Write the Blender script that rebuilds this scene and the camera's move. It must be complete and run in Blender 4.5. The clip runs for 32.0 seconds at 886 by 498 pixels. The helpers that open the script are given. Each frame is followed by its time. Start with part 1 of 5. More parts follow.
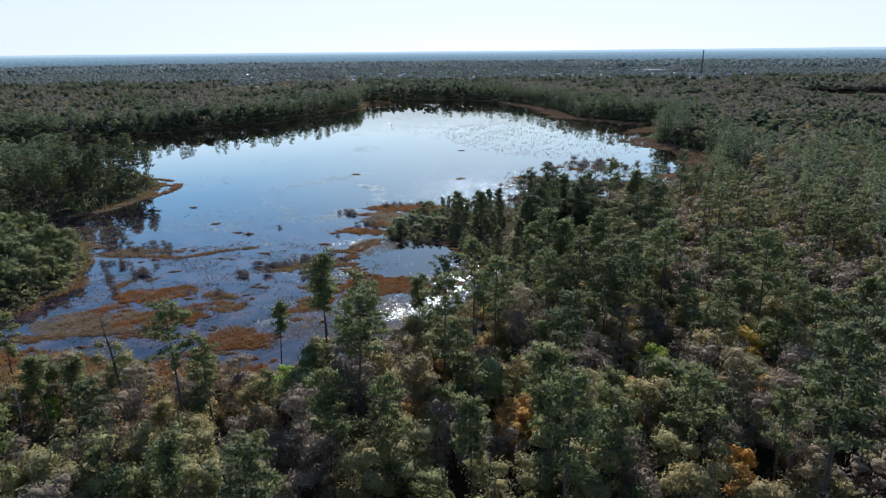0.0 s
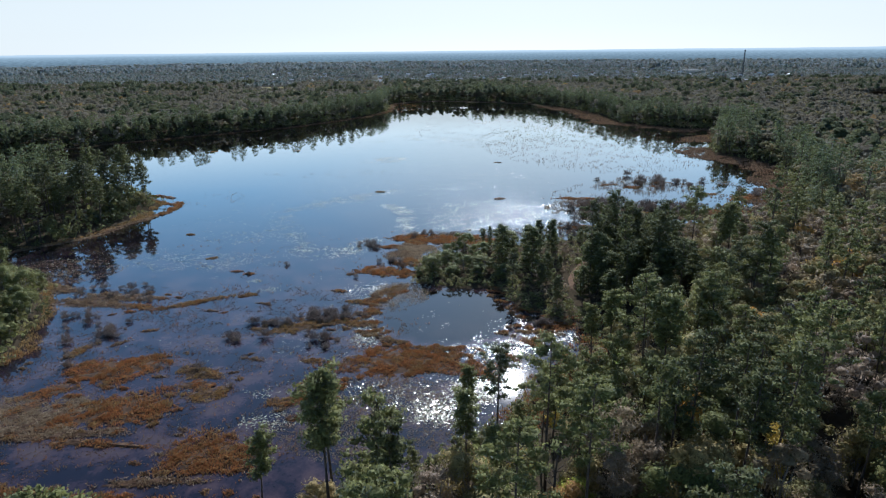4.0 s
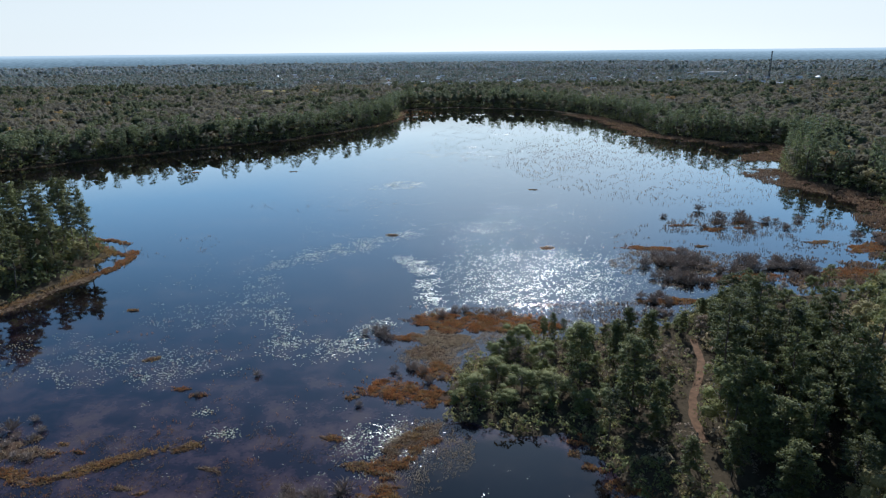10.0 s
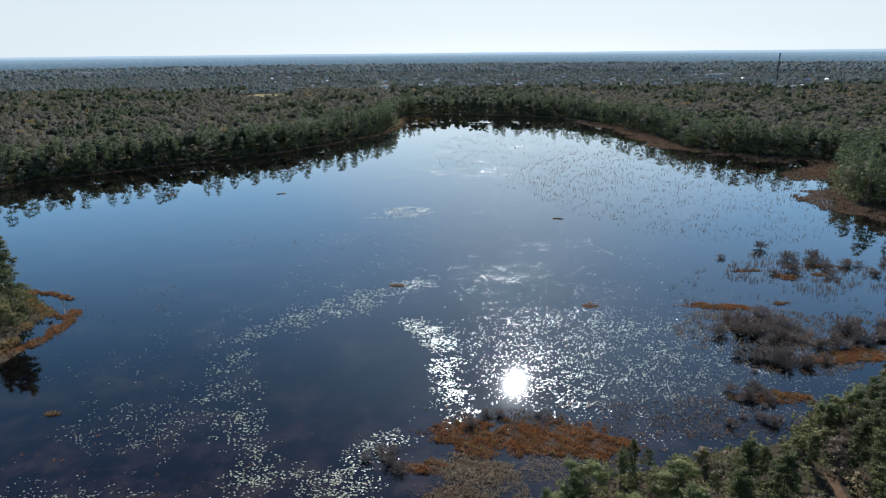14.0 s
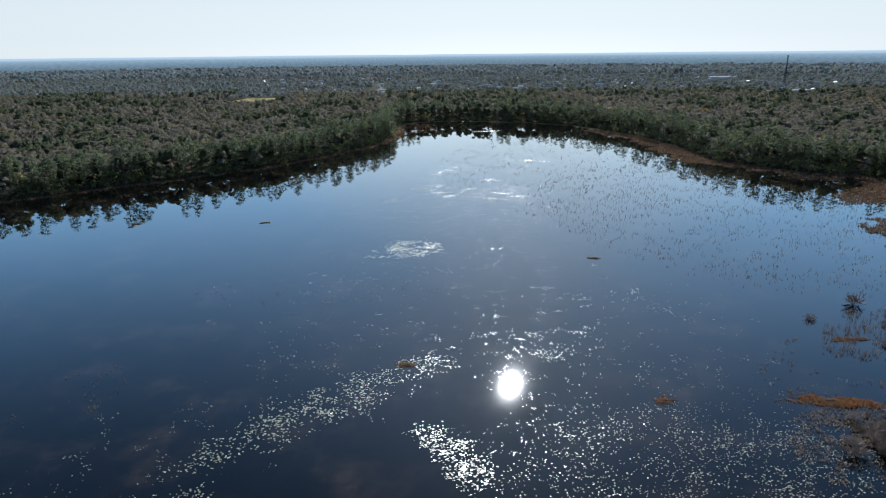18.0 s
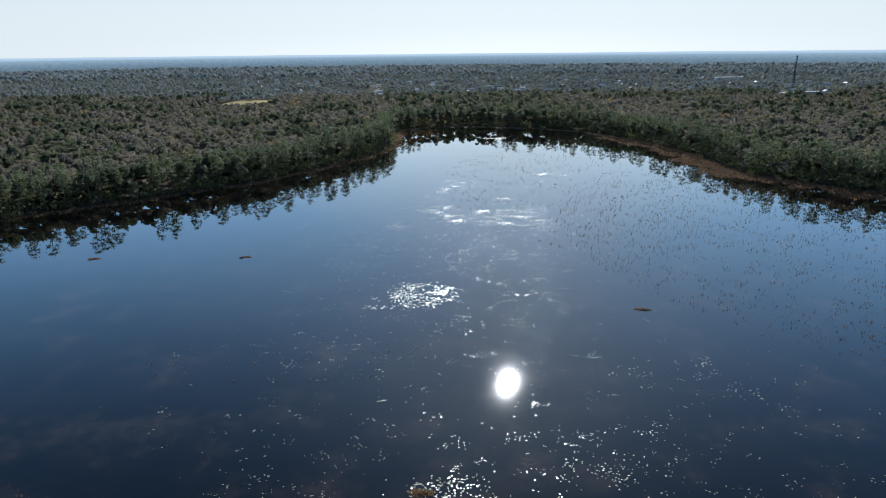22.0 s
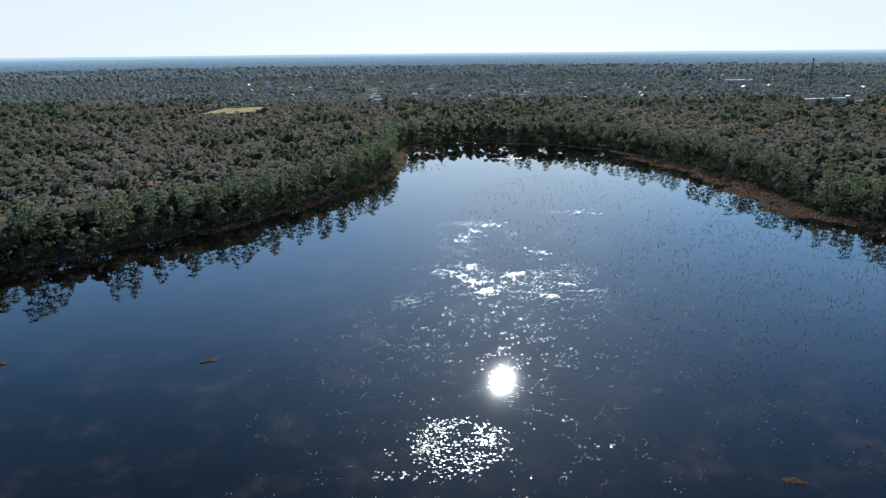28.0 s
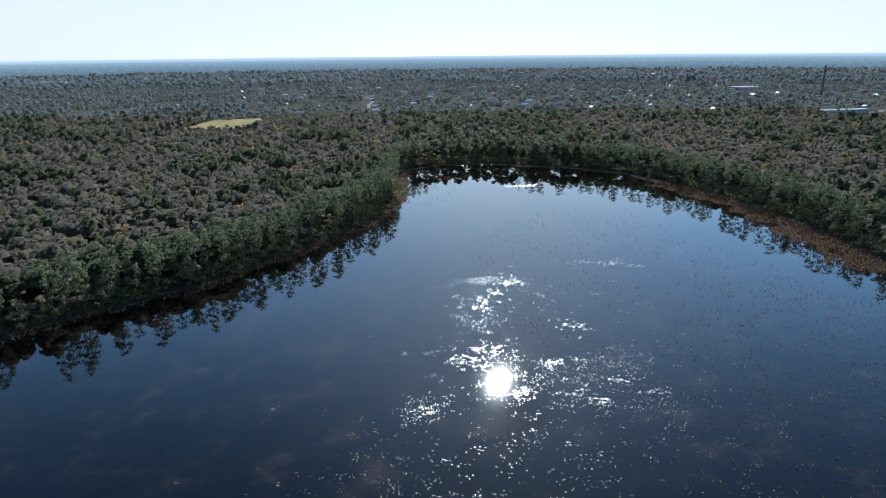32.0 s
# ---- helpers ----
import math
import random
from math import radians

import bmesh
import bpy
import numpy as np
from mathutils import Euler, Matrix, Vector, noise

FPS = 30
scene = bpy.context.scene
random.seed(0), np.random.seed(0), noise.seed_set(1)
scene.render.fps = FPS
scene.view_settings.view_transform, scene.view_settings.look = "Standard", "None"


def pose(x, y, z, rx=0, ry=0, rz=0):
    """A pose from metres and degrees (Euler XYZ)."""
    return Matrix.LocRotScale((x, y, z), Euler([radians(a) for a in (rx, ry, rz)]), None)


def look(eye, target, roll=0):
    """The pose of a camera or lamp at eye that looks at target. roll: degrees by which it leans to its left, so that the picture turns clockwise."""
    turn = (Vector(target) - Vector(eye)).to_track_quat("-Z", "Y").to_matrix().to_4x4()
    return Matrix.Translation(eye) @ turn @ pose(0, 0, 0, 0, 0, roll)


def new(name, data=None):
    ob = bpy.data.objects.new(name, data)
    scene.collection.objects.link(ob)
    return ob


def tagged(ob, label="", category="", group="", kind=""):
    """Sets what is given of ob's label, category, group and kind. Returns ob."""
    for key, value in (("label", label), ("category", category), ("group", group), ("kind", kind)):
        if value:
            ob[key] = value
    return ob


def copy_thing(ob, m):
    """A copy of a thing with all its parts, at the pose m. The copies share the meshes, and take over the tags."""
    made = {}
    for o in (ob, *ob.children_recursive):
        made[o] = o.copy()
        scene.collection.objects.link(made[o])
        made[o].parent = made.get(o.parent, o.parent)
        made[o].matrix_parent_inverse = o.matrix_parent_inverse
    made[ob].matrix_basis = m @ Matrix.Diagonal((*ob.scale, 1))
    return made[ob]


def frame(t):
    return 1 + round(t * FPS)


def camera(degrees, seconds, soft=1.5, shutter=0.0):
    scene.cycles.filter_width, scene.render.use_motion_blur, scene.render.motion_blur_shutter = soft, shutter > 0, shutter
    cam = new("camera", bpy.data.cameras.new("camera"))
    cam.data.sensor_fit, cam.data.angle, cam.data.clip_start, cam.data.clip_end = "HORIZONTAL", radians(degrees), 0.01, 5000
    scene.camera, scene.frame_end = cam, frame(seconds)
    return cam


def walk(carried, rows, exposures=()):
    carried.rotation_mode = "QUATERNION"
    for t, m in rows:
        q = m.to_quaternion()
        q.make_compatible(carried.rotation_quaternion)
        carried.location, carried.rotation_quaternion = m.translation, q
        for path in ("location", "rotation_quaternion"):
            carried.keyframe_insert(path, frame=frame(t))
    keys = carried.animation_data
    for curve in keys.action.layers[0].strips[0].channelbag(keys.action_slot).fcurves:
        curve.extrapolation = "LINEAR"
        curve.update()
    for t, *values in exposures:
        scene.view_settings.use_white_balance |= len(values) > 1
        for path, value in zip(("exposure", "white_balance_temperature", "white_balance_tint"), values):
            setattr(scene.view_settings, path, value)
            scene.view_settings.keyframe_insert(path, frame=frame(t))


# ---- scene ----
cam = camera(70.0, 32.0, 1.15)
PATH = [
    (0, 17.94, 3.17, 71.12, 72.62, 0.55, -3.11),
    (1.5, 17.43, 21.43, 71.45, 72.61, 0.55, -2.89),
    (3, 15.91, 40.83, 71.68, 72.59, 0.55, -1.52),
    (6, 12.70, 79.11, 72.10, 72.59, 0.55, -0.12),
    (7, 11.21, 91.92, 72.45, 72.57, 0.55, 0.06),
    (8, 9.60, 104.60, 72.78, 72.57, 0.55, 0.0),
    (9, 8.21, 117.70, 73.10, 72.61, 0.55, -0.05),
    (11, 5.10, 143.19, 74.31, 72.64, 0.55, -0.21),
    (13, 1.70, 169.00, 75.72, 72.67, 0.55, -0.38),
    (15, -1.60, 195.50, 77.20, 72.72, 0.55, -0.60),
    (19, -8.10, 247.40, 79.50, 72.78, 0.55, -1.00),
    (21, -10.70, 271.60, 80.70, 72.72, 0.55, -1.15),
    (23, -13.60, 295.60, 81.80, 72.66, 0.55, -1.32),
    (25, -17.04, 320.40, 83.90, 72.54, 0.55, -1.52),
    (28, -22.50, 360.36, 90.32, 72.54, 0.55, -1.74),
    (30, -26.00, 388.60, 96.20, 72.55, 0.55, -1.93),
    (32, -28.86, 416.90, 102.20, 72.62, 0.55, -2.11),
]
walk(cam, [(t, pose(*p)) for t, *p in PATH], [(0, 0.86, 5080, 9), (7, 0.79, 5100, 9), (10, 0.79, 5100, 9), (15, 0.71, 5150, 9), (21, 0.71, 5150, 9), (28, 0.82, 5050, 9), (32, 0.86, 5000, 9)])

# ---- daylight ----
SUN_EL, SUN_AZ = 29.2, 7.45
world = bpy.data.worlds.new("sky")
scene.world = world
world.use_nodes = True
wn = world.node_tree
sky = wn.nodes.new("ShaderNodeTexSky")
sky.sky_type, sky.sun_disc = "NISHITA", False
sky.sun_elevation, sky.sun_rotation = radians(SUN_EL), radians(SUN_AZ)
sky.air_density, sky.dust_density, sky.ozone_density, sky.altitude = 1.0, 0.25, 3.0, 50
bg = wn.nodes["Background"]
bg.inputs["Strength"].default_value = 0.105
split, join = wn.nodes.new("ShaderNodeSeparateColor"), wn.nodes.new("ShaderNodeCombineColor")
split.mode = join.mode = "HSV"
soft = wn.nodes.new("ShaderNodeFloatCurve")  # thin high haze evens the sky's brightness out
for k, (px, py) in enumerate(((0.0, 0.0), (0.2, 0.104), (0.3, 0.228), (0.375, 0.38), (0.5, 0.55), (0.65, 0.58), (0.8, 0.50), (1.0, 0.54))):
    pt = soft.mapping.curves[0].points[k] if k < 2 else soft.mapping.curves[0].points.new(px, py)
    pt.location = (px, py)
soft.mapping.update()
milk = wn.nodes.new("ShaderNodeMapRange")  # and whitens it towards the horizon
for key, value in (("From Min", 9.0), ("From Max", 13.0), ("To Min", 0.0), ("To Max", 0.92)):
    milk.inputs[key].default_value = value
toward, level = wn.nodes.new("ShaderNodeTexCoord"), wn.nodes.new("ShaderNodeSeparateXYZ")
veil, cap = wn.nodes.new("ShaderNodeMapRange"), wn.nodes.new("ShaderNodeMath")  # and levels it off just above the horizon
white, thick, least = wn.nodes.new("ShaderNodeMapRange"), wn.nodes.new("ShaderNodeMath"), wn.nodes.new("ShaderNodeMath")
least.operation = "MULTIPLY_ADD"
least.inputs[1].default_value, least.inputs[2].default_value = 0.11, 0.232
cap.operation, thick.operation = "MINIMUM", "MAXIMUM"
for key, value in (("From Min", 0.07), ("From Max", 0.20), ("To Min", 0.94), ("To Max", 0.0)):
    white.inputs[key].default_value = value
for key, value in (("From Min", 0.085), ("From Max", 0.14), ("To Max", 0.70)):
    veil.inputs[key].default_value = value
down, back = wn.nodes.new("ShaderNodeMath"), wn.nodes.new("ShaderNodeMath")
down.operation, back.operation = "DIVIDE", "MULTIPLY"
down.inputs[1].default_value = back.inputs[1].default_value = 16.0
air, pale, haze = (wn.nodes.new("ShaderNodeMix") for _ in range(3))
for node, blend in ((air, "MULTIPLY"), (pale, "MULTIPLY"), (haze, "MIX")):
    node.data_type, node.blend_type = "RGBA", blend
    node.inputs["Factor"].default_value = 1.0
air.inputs["B"].default_value, pale.inputs["B"].default_value = (1.05, 1.05, 0.90, 1), (1.09, 1.02, 0.86, 1)
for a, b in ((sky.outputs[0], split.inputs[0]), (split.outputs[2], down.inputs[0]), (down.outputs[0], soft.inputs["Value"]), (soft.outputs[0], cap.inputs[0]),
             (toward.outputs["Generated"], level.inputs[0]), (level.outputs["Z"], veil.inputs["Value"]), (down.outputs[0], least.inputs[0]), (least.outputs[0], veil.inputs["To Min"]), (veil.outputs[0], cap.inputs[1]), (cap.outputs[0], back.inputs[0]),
             (split.outputs[0], join.inputs[0]), (split.outputs[1], join.inputs[1]), (back.outputs[0], join.inputs[2]), (join.outputs[0], air.inputs["A"]),
             (back.outputs[0], pale.inputs["A"]), (split.outputs[2], milk.inputs["Value"]), (level.outputs["Z"], white.inputs["Value"]),
             (milk.outputs[0], thick.inputs[0]), (white.outputs[0], thick.inputs[1]), (thick.outputs[0], haze.inputs["Factor"]),
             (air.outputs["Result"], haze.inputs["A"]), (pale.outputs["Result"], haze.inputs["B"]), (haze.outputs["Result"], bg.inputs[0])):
    wn.links.new(a, b)
sun = new("sun", bpy.data.lights.new("sun", "SUN"))
sun.data.energy, sun.data.angle, sun.data.color = 4.2, radians(0.53), (1.0, 0.88, 0.72)
_s = Vector((math.sin(radians(SUN_AZ)) * math.cos(radians(SUN_EL)), math.cos(radians(SUN_AZ)) * math.cos(radians(SUN_EL)), math.sin(radians(SUN_EL))))
sun.matrix_world = look(_s * 300, (0, 0, 0))


# ---- materials ----
def material(name):
    m = bpy.data.materials.new(name)
    m.use_nodes = True
    return m, m.node_tree.nodes, m.node_tree.links, m.node_tree.nodes["Principled BSDF"]


def ramp(nodes, stops):
    r = nodes.new("ShaderNodeValToRGB")
    els = r.color_ramp.elements
    while len(els) < len(stops):
        els.new(0.5)
    for e, (p, c) in zip(els, stops):
        e.position, e.color = p, (*c, 1)
    return r


def noise_node(nodes, links, scale, detail=4.0, coord="Object", rough=0.55):
    tc = nodes.new("ShaderNodeTexCoord")
    n = nodes.new("ShaderNodeTexNoise")
    n.inputs["Scale"].default_value, n.inputs["Detail"].default_value = scale, detail
    n.inputs["Roughness"].default_value = rough
    links.new(tc.outputs[coord], n.inputs["Vector"])
    return n


def maths(nodes, links, op, a, b):
    n = nodes.new("ShaderNodeMath")
    n.operation = op
    for i, v in enumerate((a, b)):
        if isinstance(v, (int, float)):
            n.inputs[i].default_value = v
        else:
            links.new(v, n.inputs[i])
    return n.outputs[0]


def plant(name, stops, through_light=0.35, spread=0.5, rough=0.6, sheen=0.0, ragged=0.0, gain=1.0):
    """Leaves, needles and blades: colour along a ramp by the plant's own tint, uneven from leaf to leaf."""
    m, n, l, p = material(name)
    at = n.new("ShaderNodeAttribute")
    at.attribute_name = "tint"
    geo = n.new("ShaderNodeNewGeometry")
    info = n.new("ShaderNodeObjectInfo")
    r = ramp(n, stops)
    shift = maths(n, l, "MULTIPLY", maths(n, l, "SUBTRACT", info.outputs["Random"], 0.5), 0.08)
    l.new(maths(n, l, "ADD", at.outputs["Fac"], shift), r.inputs["Fac"])
    v = maths(n, l, "ADD", maths(n, l, "MULTIPLY", geo.outputs["Random Per Island"], spread * gain), gain * (1 - spread / 2))
    hsv = n.new("ShaderNodeHueSaturation")
    l.new(r.outputs["Color"], hsv.inputs["Color"])
    l.new(v, hsv.inputs["Value"])
    l.new(hsv.outputs[0], p.inputs["Base Color"])
    p.inputs["Roughness"].default_value = rough
    p.inputs["Specular IOR Level"].default_value = 0.06
    # bluish sheen lays a veil of painted haze over the leaves
    if sheen:
        p.inputs["Sheen Weight"].default_value = sheen
        p.inputs["Sheen Tint"].default_value = (0.55, 0.75, 1.0, 1)
    tr = n.new("ShaderNodeBsdfTranslucent")
    l.new(hsv.outputs[0], tr.inputs["Color"])
    mix = n.new("ShaderNodeMixShader")
    mix.inputs[0].default_value = through_light
    l.new(p.outputs[0], mix.inputs[1])
    l.new(tr.outputs[0], mix.inputs[2])
    out = mix.outputs[0]
    if ragged:
        cut = noise_node(n, l, ragged, 1.0)
        gap = n.new("ShaderNodeMixShader")
        l.new(maths(n, l, "GREATER_THAN", cut.outputs["Fac"], 0.41), gap.inputs[0])
        l.new(n.new("ShaderNodeBsdfTransparent").outputs[0], gap.inputs[1])
        l.new(out, gap.inputs[2])
        out = gap.outputs[0]
    l.new(out, n["Material Output"].inputs["Surface"])
    return m


LEAF_STOPS = [(0.0, (0.094, 0.110, 0.050)), (0.22, (0.138, 0.150, 0.060)), (0.40, (0.200, 0.182, 0.076)), (0.55, (0.236, 0.198, 0.098)),
              (0.68, (0.206, 0.182, 0.124)), (0.82, (0.232, 0.198, 0.140)), (0.92, (0.400, 0.260, 0.085)), (1.0, (0.310, 0.325, 0.075))]
NEAR_STOPS = [(0.0, (0.082, 0.086, 0.034)), (0.22, (0.166, 0.170, 0.055)), (0.40, (0.222, 0.198, 0.080)), (0.55, (0.315, 0.242, 0.092)),
              (0.68, (0.240, 0.182, 0.128)), (0.82, (0.285, 0.215, 0.150)), (0.92, (0.580, 0.325, 0.058)), (1.0, (0.300, 0.400, 0.060))]
LEAVES = plant("leaves", NEAR_STOPS, 0.36, 0.6, 0.75, 0.12, 4.2, 1.04)

# shore trees' own copy: raised gain lifts their shaded fronts, blue sheen adds haze
BRIGHTENED_SHORE_LEAVES = plant("brightened_shore_leaves", LEAF_STOPS, 0.42, 0.4, 0.8, 0.15, 2.6, 1.25)


def canopy_material(name, sheen, gain=1.0):
    m, n, l, p = material(name)
    at = n.new("ShaderNodeAttribute")
    at.attribute_name = "tint"
    r = ramp(n, LEAF_STOPS)
    l.new(at.outputs["Fac"], r.inputs["Fac"])
    a, b = noise_node(n, l, 0.30, 4.0), noise_node(n, l, 0.9, 3.0)
    hsv = n.new("ShaderNodeHueSaturation")
    l.new(r.outputs[0], hsv.inputs["Color"])
    l.new(maths(n, l, "ADD", maths(n, l, "MULTIPLY", a.outputs["Fac"], 0.36 * gain), 0.68 * gain), hsv.inputs["Value"])
    l.new(hsv.outputs[0], p.inputs["Base Color"])
    bp = n.new("ShaderNodeBump")
    bp.inputs["Strength"].default_value, bp.inputs["Distance"].default_value = 1.0, 0.5
    l.new(b.outputs["Fac"], bp.inputs["Height"])
    l.new(bp.outputs[0], p.inputs["Normal"])
    p.inputs["Roughness"].default_value, p.inputs["Specular IOR Level"].default_value = 0.9, 0.05
    # blue-tinted sheen stands in for the haze in front of the crowns
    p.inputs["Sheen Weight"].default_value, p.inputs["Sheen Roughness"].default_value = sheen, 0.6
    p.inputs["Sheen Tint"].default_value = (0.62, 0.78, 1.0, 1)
    tr, mix = n.new("ShaderNodeBsdfTranslucent"), n.new("ShaderNodeMixShader")
    mix.inputs[0].default_value = 0.48
    l.new(hsv.outputs[0], tr.inputs["Color"])
    l.new(p.outputs[0], mix.inputs[1])
    l.new(tr.outputs[0], mix.inputs[2])
    l.new(mix.outputs[0], n["Material Output"].inputs["Surface"])
    return m


# sheen rises with distance, painting haze onto the farther woods
CANOPY, FAR_CANOPY, HAZY_CANOPY = canopy_material("canopy", 0.06, 0.94), canopy_material("haze_sheen_canopy", 0.42, 0.96), canopy_material("hazy_canopy", 0.5, 0.86)
BLADES = plant("sedge_blades", [(0.0, (0.38, 0.168, 0.060)), (0.25, (0.28, 0.125, 0.052)), (0.5, (0.33, 0.230, 0.095)), (0.62, (0.125, 0.078, 0.056)), (0.75, (0.25, 0.175, 0.11)), (1.0, (0.38, 0.30, 0.20))], 0.3, 0.5, 0.9)
TWIGS = plant("grey_twigs", [(0.0, (0.15, 0.112, 0.088)), (0.5, (0.23, 0.182, 0.148)), (1.0, (0.32, 0.265, 0.22))], 0.1, 0.5)


def bark_material(name, dark, light):
    m, n, l, p = material(name)
    a = noise_node(n, l, 1.3, 5)
    r = ramp(n, [(0.3, dark), (0.7, light)])
    l.new(a.outputs["Fac"], r.inputs["Fac"])
    l.new(r.outputs[0], p.inputs["Base Color"])
    b = n.new("ShaderNodeBump")
    b.inputs["Strength"].default_value = 0.6
    l.new(a.outputs["Fac"], b.inputs["Height"])
    l.new(b.outputs[0], p.inputs["Normal"])
    p.inputs["Roughness"].default_value = 0.9
    return m


BARK = bark_material("pine_bark", (0.045, 0.034, 0.028), (0.12, 0.09, 0.072))
GREYBARK = bark_material("grey_bark", (0.14, 0.125, 0.11), (0.34, 0.31, 0.28))


def soil_material():
    """Leaf litter under the woods; dry lawns, drives and streets between the far houses."""
    m, n, l, p = material("forest_soil")
    a, b, c = noise_node(n, l, 0.02, 6), noise_node(n, l, 0.9, 6), noise_node(n, l, 0.035, 5, rough=0.7)
    r = ramp(n, [(0.30, (0.036, 0.031, 0.022)), (0.5, (0.062, 0.050, 0.034)), (0.7, (0.098, 0.074, 0.050))])
    l.new(maths(n, l, "ADD", maths(n, l, "MULTIPLY", a.outputs["Fac"], 0.6), maths(n, l, "MULTIPLY", b.outputs["Fac"], 0.4)), r.inputs["Fac"])
    lawn = ramp(n, [(0.36, (0.058, 0.064, 0.048)), (0.52, (0.095, 0.092, 0.072)), (0.62, (0.135, 0.122, 0.102)), (0.72, (0.22, 0.205, 0.19))])
    l.new(c.outputs["Fac"], lawn.inputs["Fac"])
    tc, sep = n.new("ShaderNodeTexCoord"), n.new("ShaderNodeSeparateXYZ")
    l.new(tc.outputs["Object"], sep.inputs[0])
    town = n.new("ShaderNodeMapRange")
    town.inputs["From Min"].default_value, town.inputs["From Max"].default_value = 1380, 1520
    l.new(sep.outputs["Y"], town.inputs["Value"])
    mx = n.new("ShaderNodeMix")
    mx.data_type = "RGBA"
    l.new(town.outputs[0], mx.inputs["Factor"])
    l.new(r.outputs[0], mx.inputs["A"])
    l.new(lawn.outputs[0], mx.inputs["B"])
    l.new(mx.outputs["Result"], p.inputs["Base Color"])
    bp = n.new("ShaderNodeBump")
    bp.inputs["Strength"].default_value, bp.inputs["Distance"].default_value = 0.7, 0.3
    l.new(b.outputs["Fac"], bp.inputs["Height"])
    l.new(bp.outputs[0], p.inputs["Normal"])
    p.inputs["Roughness"].default_value, p.inputs["Specular IOR Level"].default_value = 1.0, 0.0
    return m


def water_material():
    m, n, l, p = material("tannin_water")
    a = noise_node(n, l, 0.055, 8, rough=0.68)
    r = ramp(n, [(0.42, (0.0008, 0.0010, 0.0015)), (0.52, (0.003, 0.0024, 0.0024)), (0.60, (0.011, 0.008, 0.006)), (0.70, (0.028, 0.019, 0.011))])
    l.new(a.outputs["Fac"], r.inputs["Fac"])
    tc = n.new("ShaderNodeTexCoord")
    sep = n.new("ShaderNodeSeparateXYZ")
    l.new(tc.outputs["Object"], sep.inputs[0])
    depth = n.new("ShaderNodeMapRange")
    depth.inputs["From Min"].default_value, depth.inputs["From Max"].default_value = 235, 345
    l.new(maths(n, l, "ADD", sep.outputs["Y"], maths(n, l, "MULTIPLY", a.outputs["Fac"], 40)), depth.inputs["Value"])
    mx = n.new("ShaderNodeMix")
    mx.data_type = "RGBA"
    off = n.new("ShaderNodeVectorMath")
    off.operation = "DISTANCE"
    off.inputs[1].default_value = (17.5, 221, 0)
    l.new(tc.outputs["Object"], off.inputs[0])
    pool = n.new("ShaderNodeMapRange")
    for key, value in (("From Min", 17.0), ("From Max", 20.5), ("To Min", 1.0), ("To Max", 0.0)):
        pool.inputs[key].default_value = value
    l.new(off.outputs["Value"], pool.inputs["Value"])
    l.new(maths(n, l, "MAXIMUM", depth.outputs[0], pool.outputs[0]), mx.inputs["Factor"])
    bed, fleck = noise_node(n, l, 0.11, 6, rough=0.62), noise_node(n, l, 1.4, 4)
    mats = ramp(n, [(0.42, (0.010, 0.008, 0.015)), (0.50, (0.026, 0.017, 0.025)), (0.58, (0.052, 0.033, 0.038)), (0.70, (0.072, 0.048, 0.041))])
    l.new(maths(n, l, "ADD", bed.outputs["Fac"], maths(n, l, "MULTIPLY", maths(n, l, "SUBTRACT", fleck.outputs["Fac"], 0.5), 0.22)), mats.inputs["Fac"])
    l.new(mats.outputs[0], mx.inputs["A"])
    l.new(r.outputs[0], mx.inputs["B"])
    l.new(mx.outputs["Result"], p.inputs["Base Color"])
    p.inputs["IOR"].default_value = 1.333
    rr = n.new("ShaderNodeMapRange")
    l.new(a.outputs["Fac"], rr.inputs["Value"])
    rr.inputs["From Min"].default_value, rr.inputs["From Max"].default_value = 0.35, 0.7
    rr.inputs["To Min"].default_value, rr.inputs["To Max"].default_value = 0.025, 0.031
    l.new(rr.outputs[0], p.inputs["Roughness"])
    p.inputs["Anisotropic"].default_value = 0.5
    grain = n.new("ShaderNodeCombineXYZ")  # gloss spread wider along x, rounding the sun's glint as lens bloom would
    grain.inputs[0].default_value = 1.0
    l.new(grain.outputs[0], p.inputs["Tangent"])
    w = noise_node(n, l, 0.6, 3)
    bp = n.new("ShaderNodeBump")
    bp.inputs["Strength"].default_value, bp.inputs["Distance"].default_value = 0.035, 0.02
    l.new(w.outputs["Fac"], bp.inputs["Height"])
    l.new(bp.outputs[0], p.inputs["Normal"])
    return m


def plain(name, color, rough=0.8, grain=0.15, scale=2.0, metal=0.0):
    m, n, l, p = material(name)
    a = noise_node(n, l, scale, 5)
    dark = tuple(c * (1 - grain) for c in color)
    light = tuple(min(1, c * (1 + grain)) for c in color)
    r = ramp(n, [(0.3, dark), (0.7, light)])
    l.new(a.outputs["Fac"], r.inputs["Fac"])
    l.new(r.outputs[0], p.inputs["Base Color"])
    p.inputs["Roughness"].default_value, p.inputs["Metallic"].default_value = rough, metal
    if rough > 0.9:
        p.inputs["Specular IOR Level"].default_value = 0.08
    return m


SOIL = soil_material()
WATER = water_material()
PEAT = plain("matted_sedge_base", (0.075, 0.048, 0.032), 1.0, 0.5, 0.9)
PEAT.node_tree.nodes["Principled BSDF"].inputs["Specular IOR Level"].default_value = 0.05
SAND = plain("sandy_trail", (0.125, 0.074, 0.043), 0.95, 0.35, 0.8)
GRASS = plain("dry_field_grass", (0.24, 0.19, 0.06), 0.95, 0.25, 0.05)
ASPHALT = plain("pale_road", (0.15, 0.145, 0.135), 0.92, 0.15, 0.3)
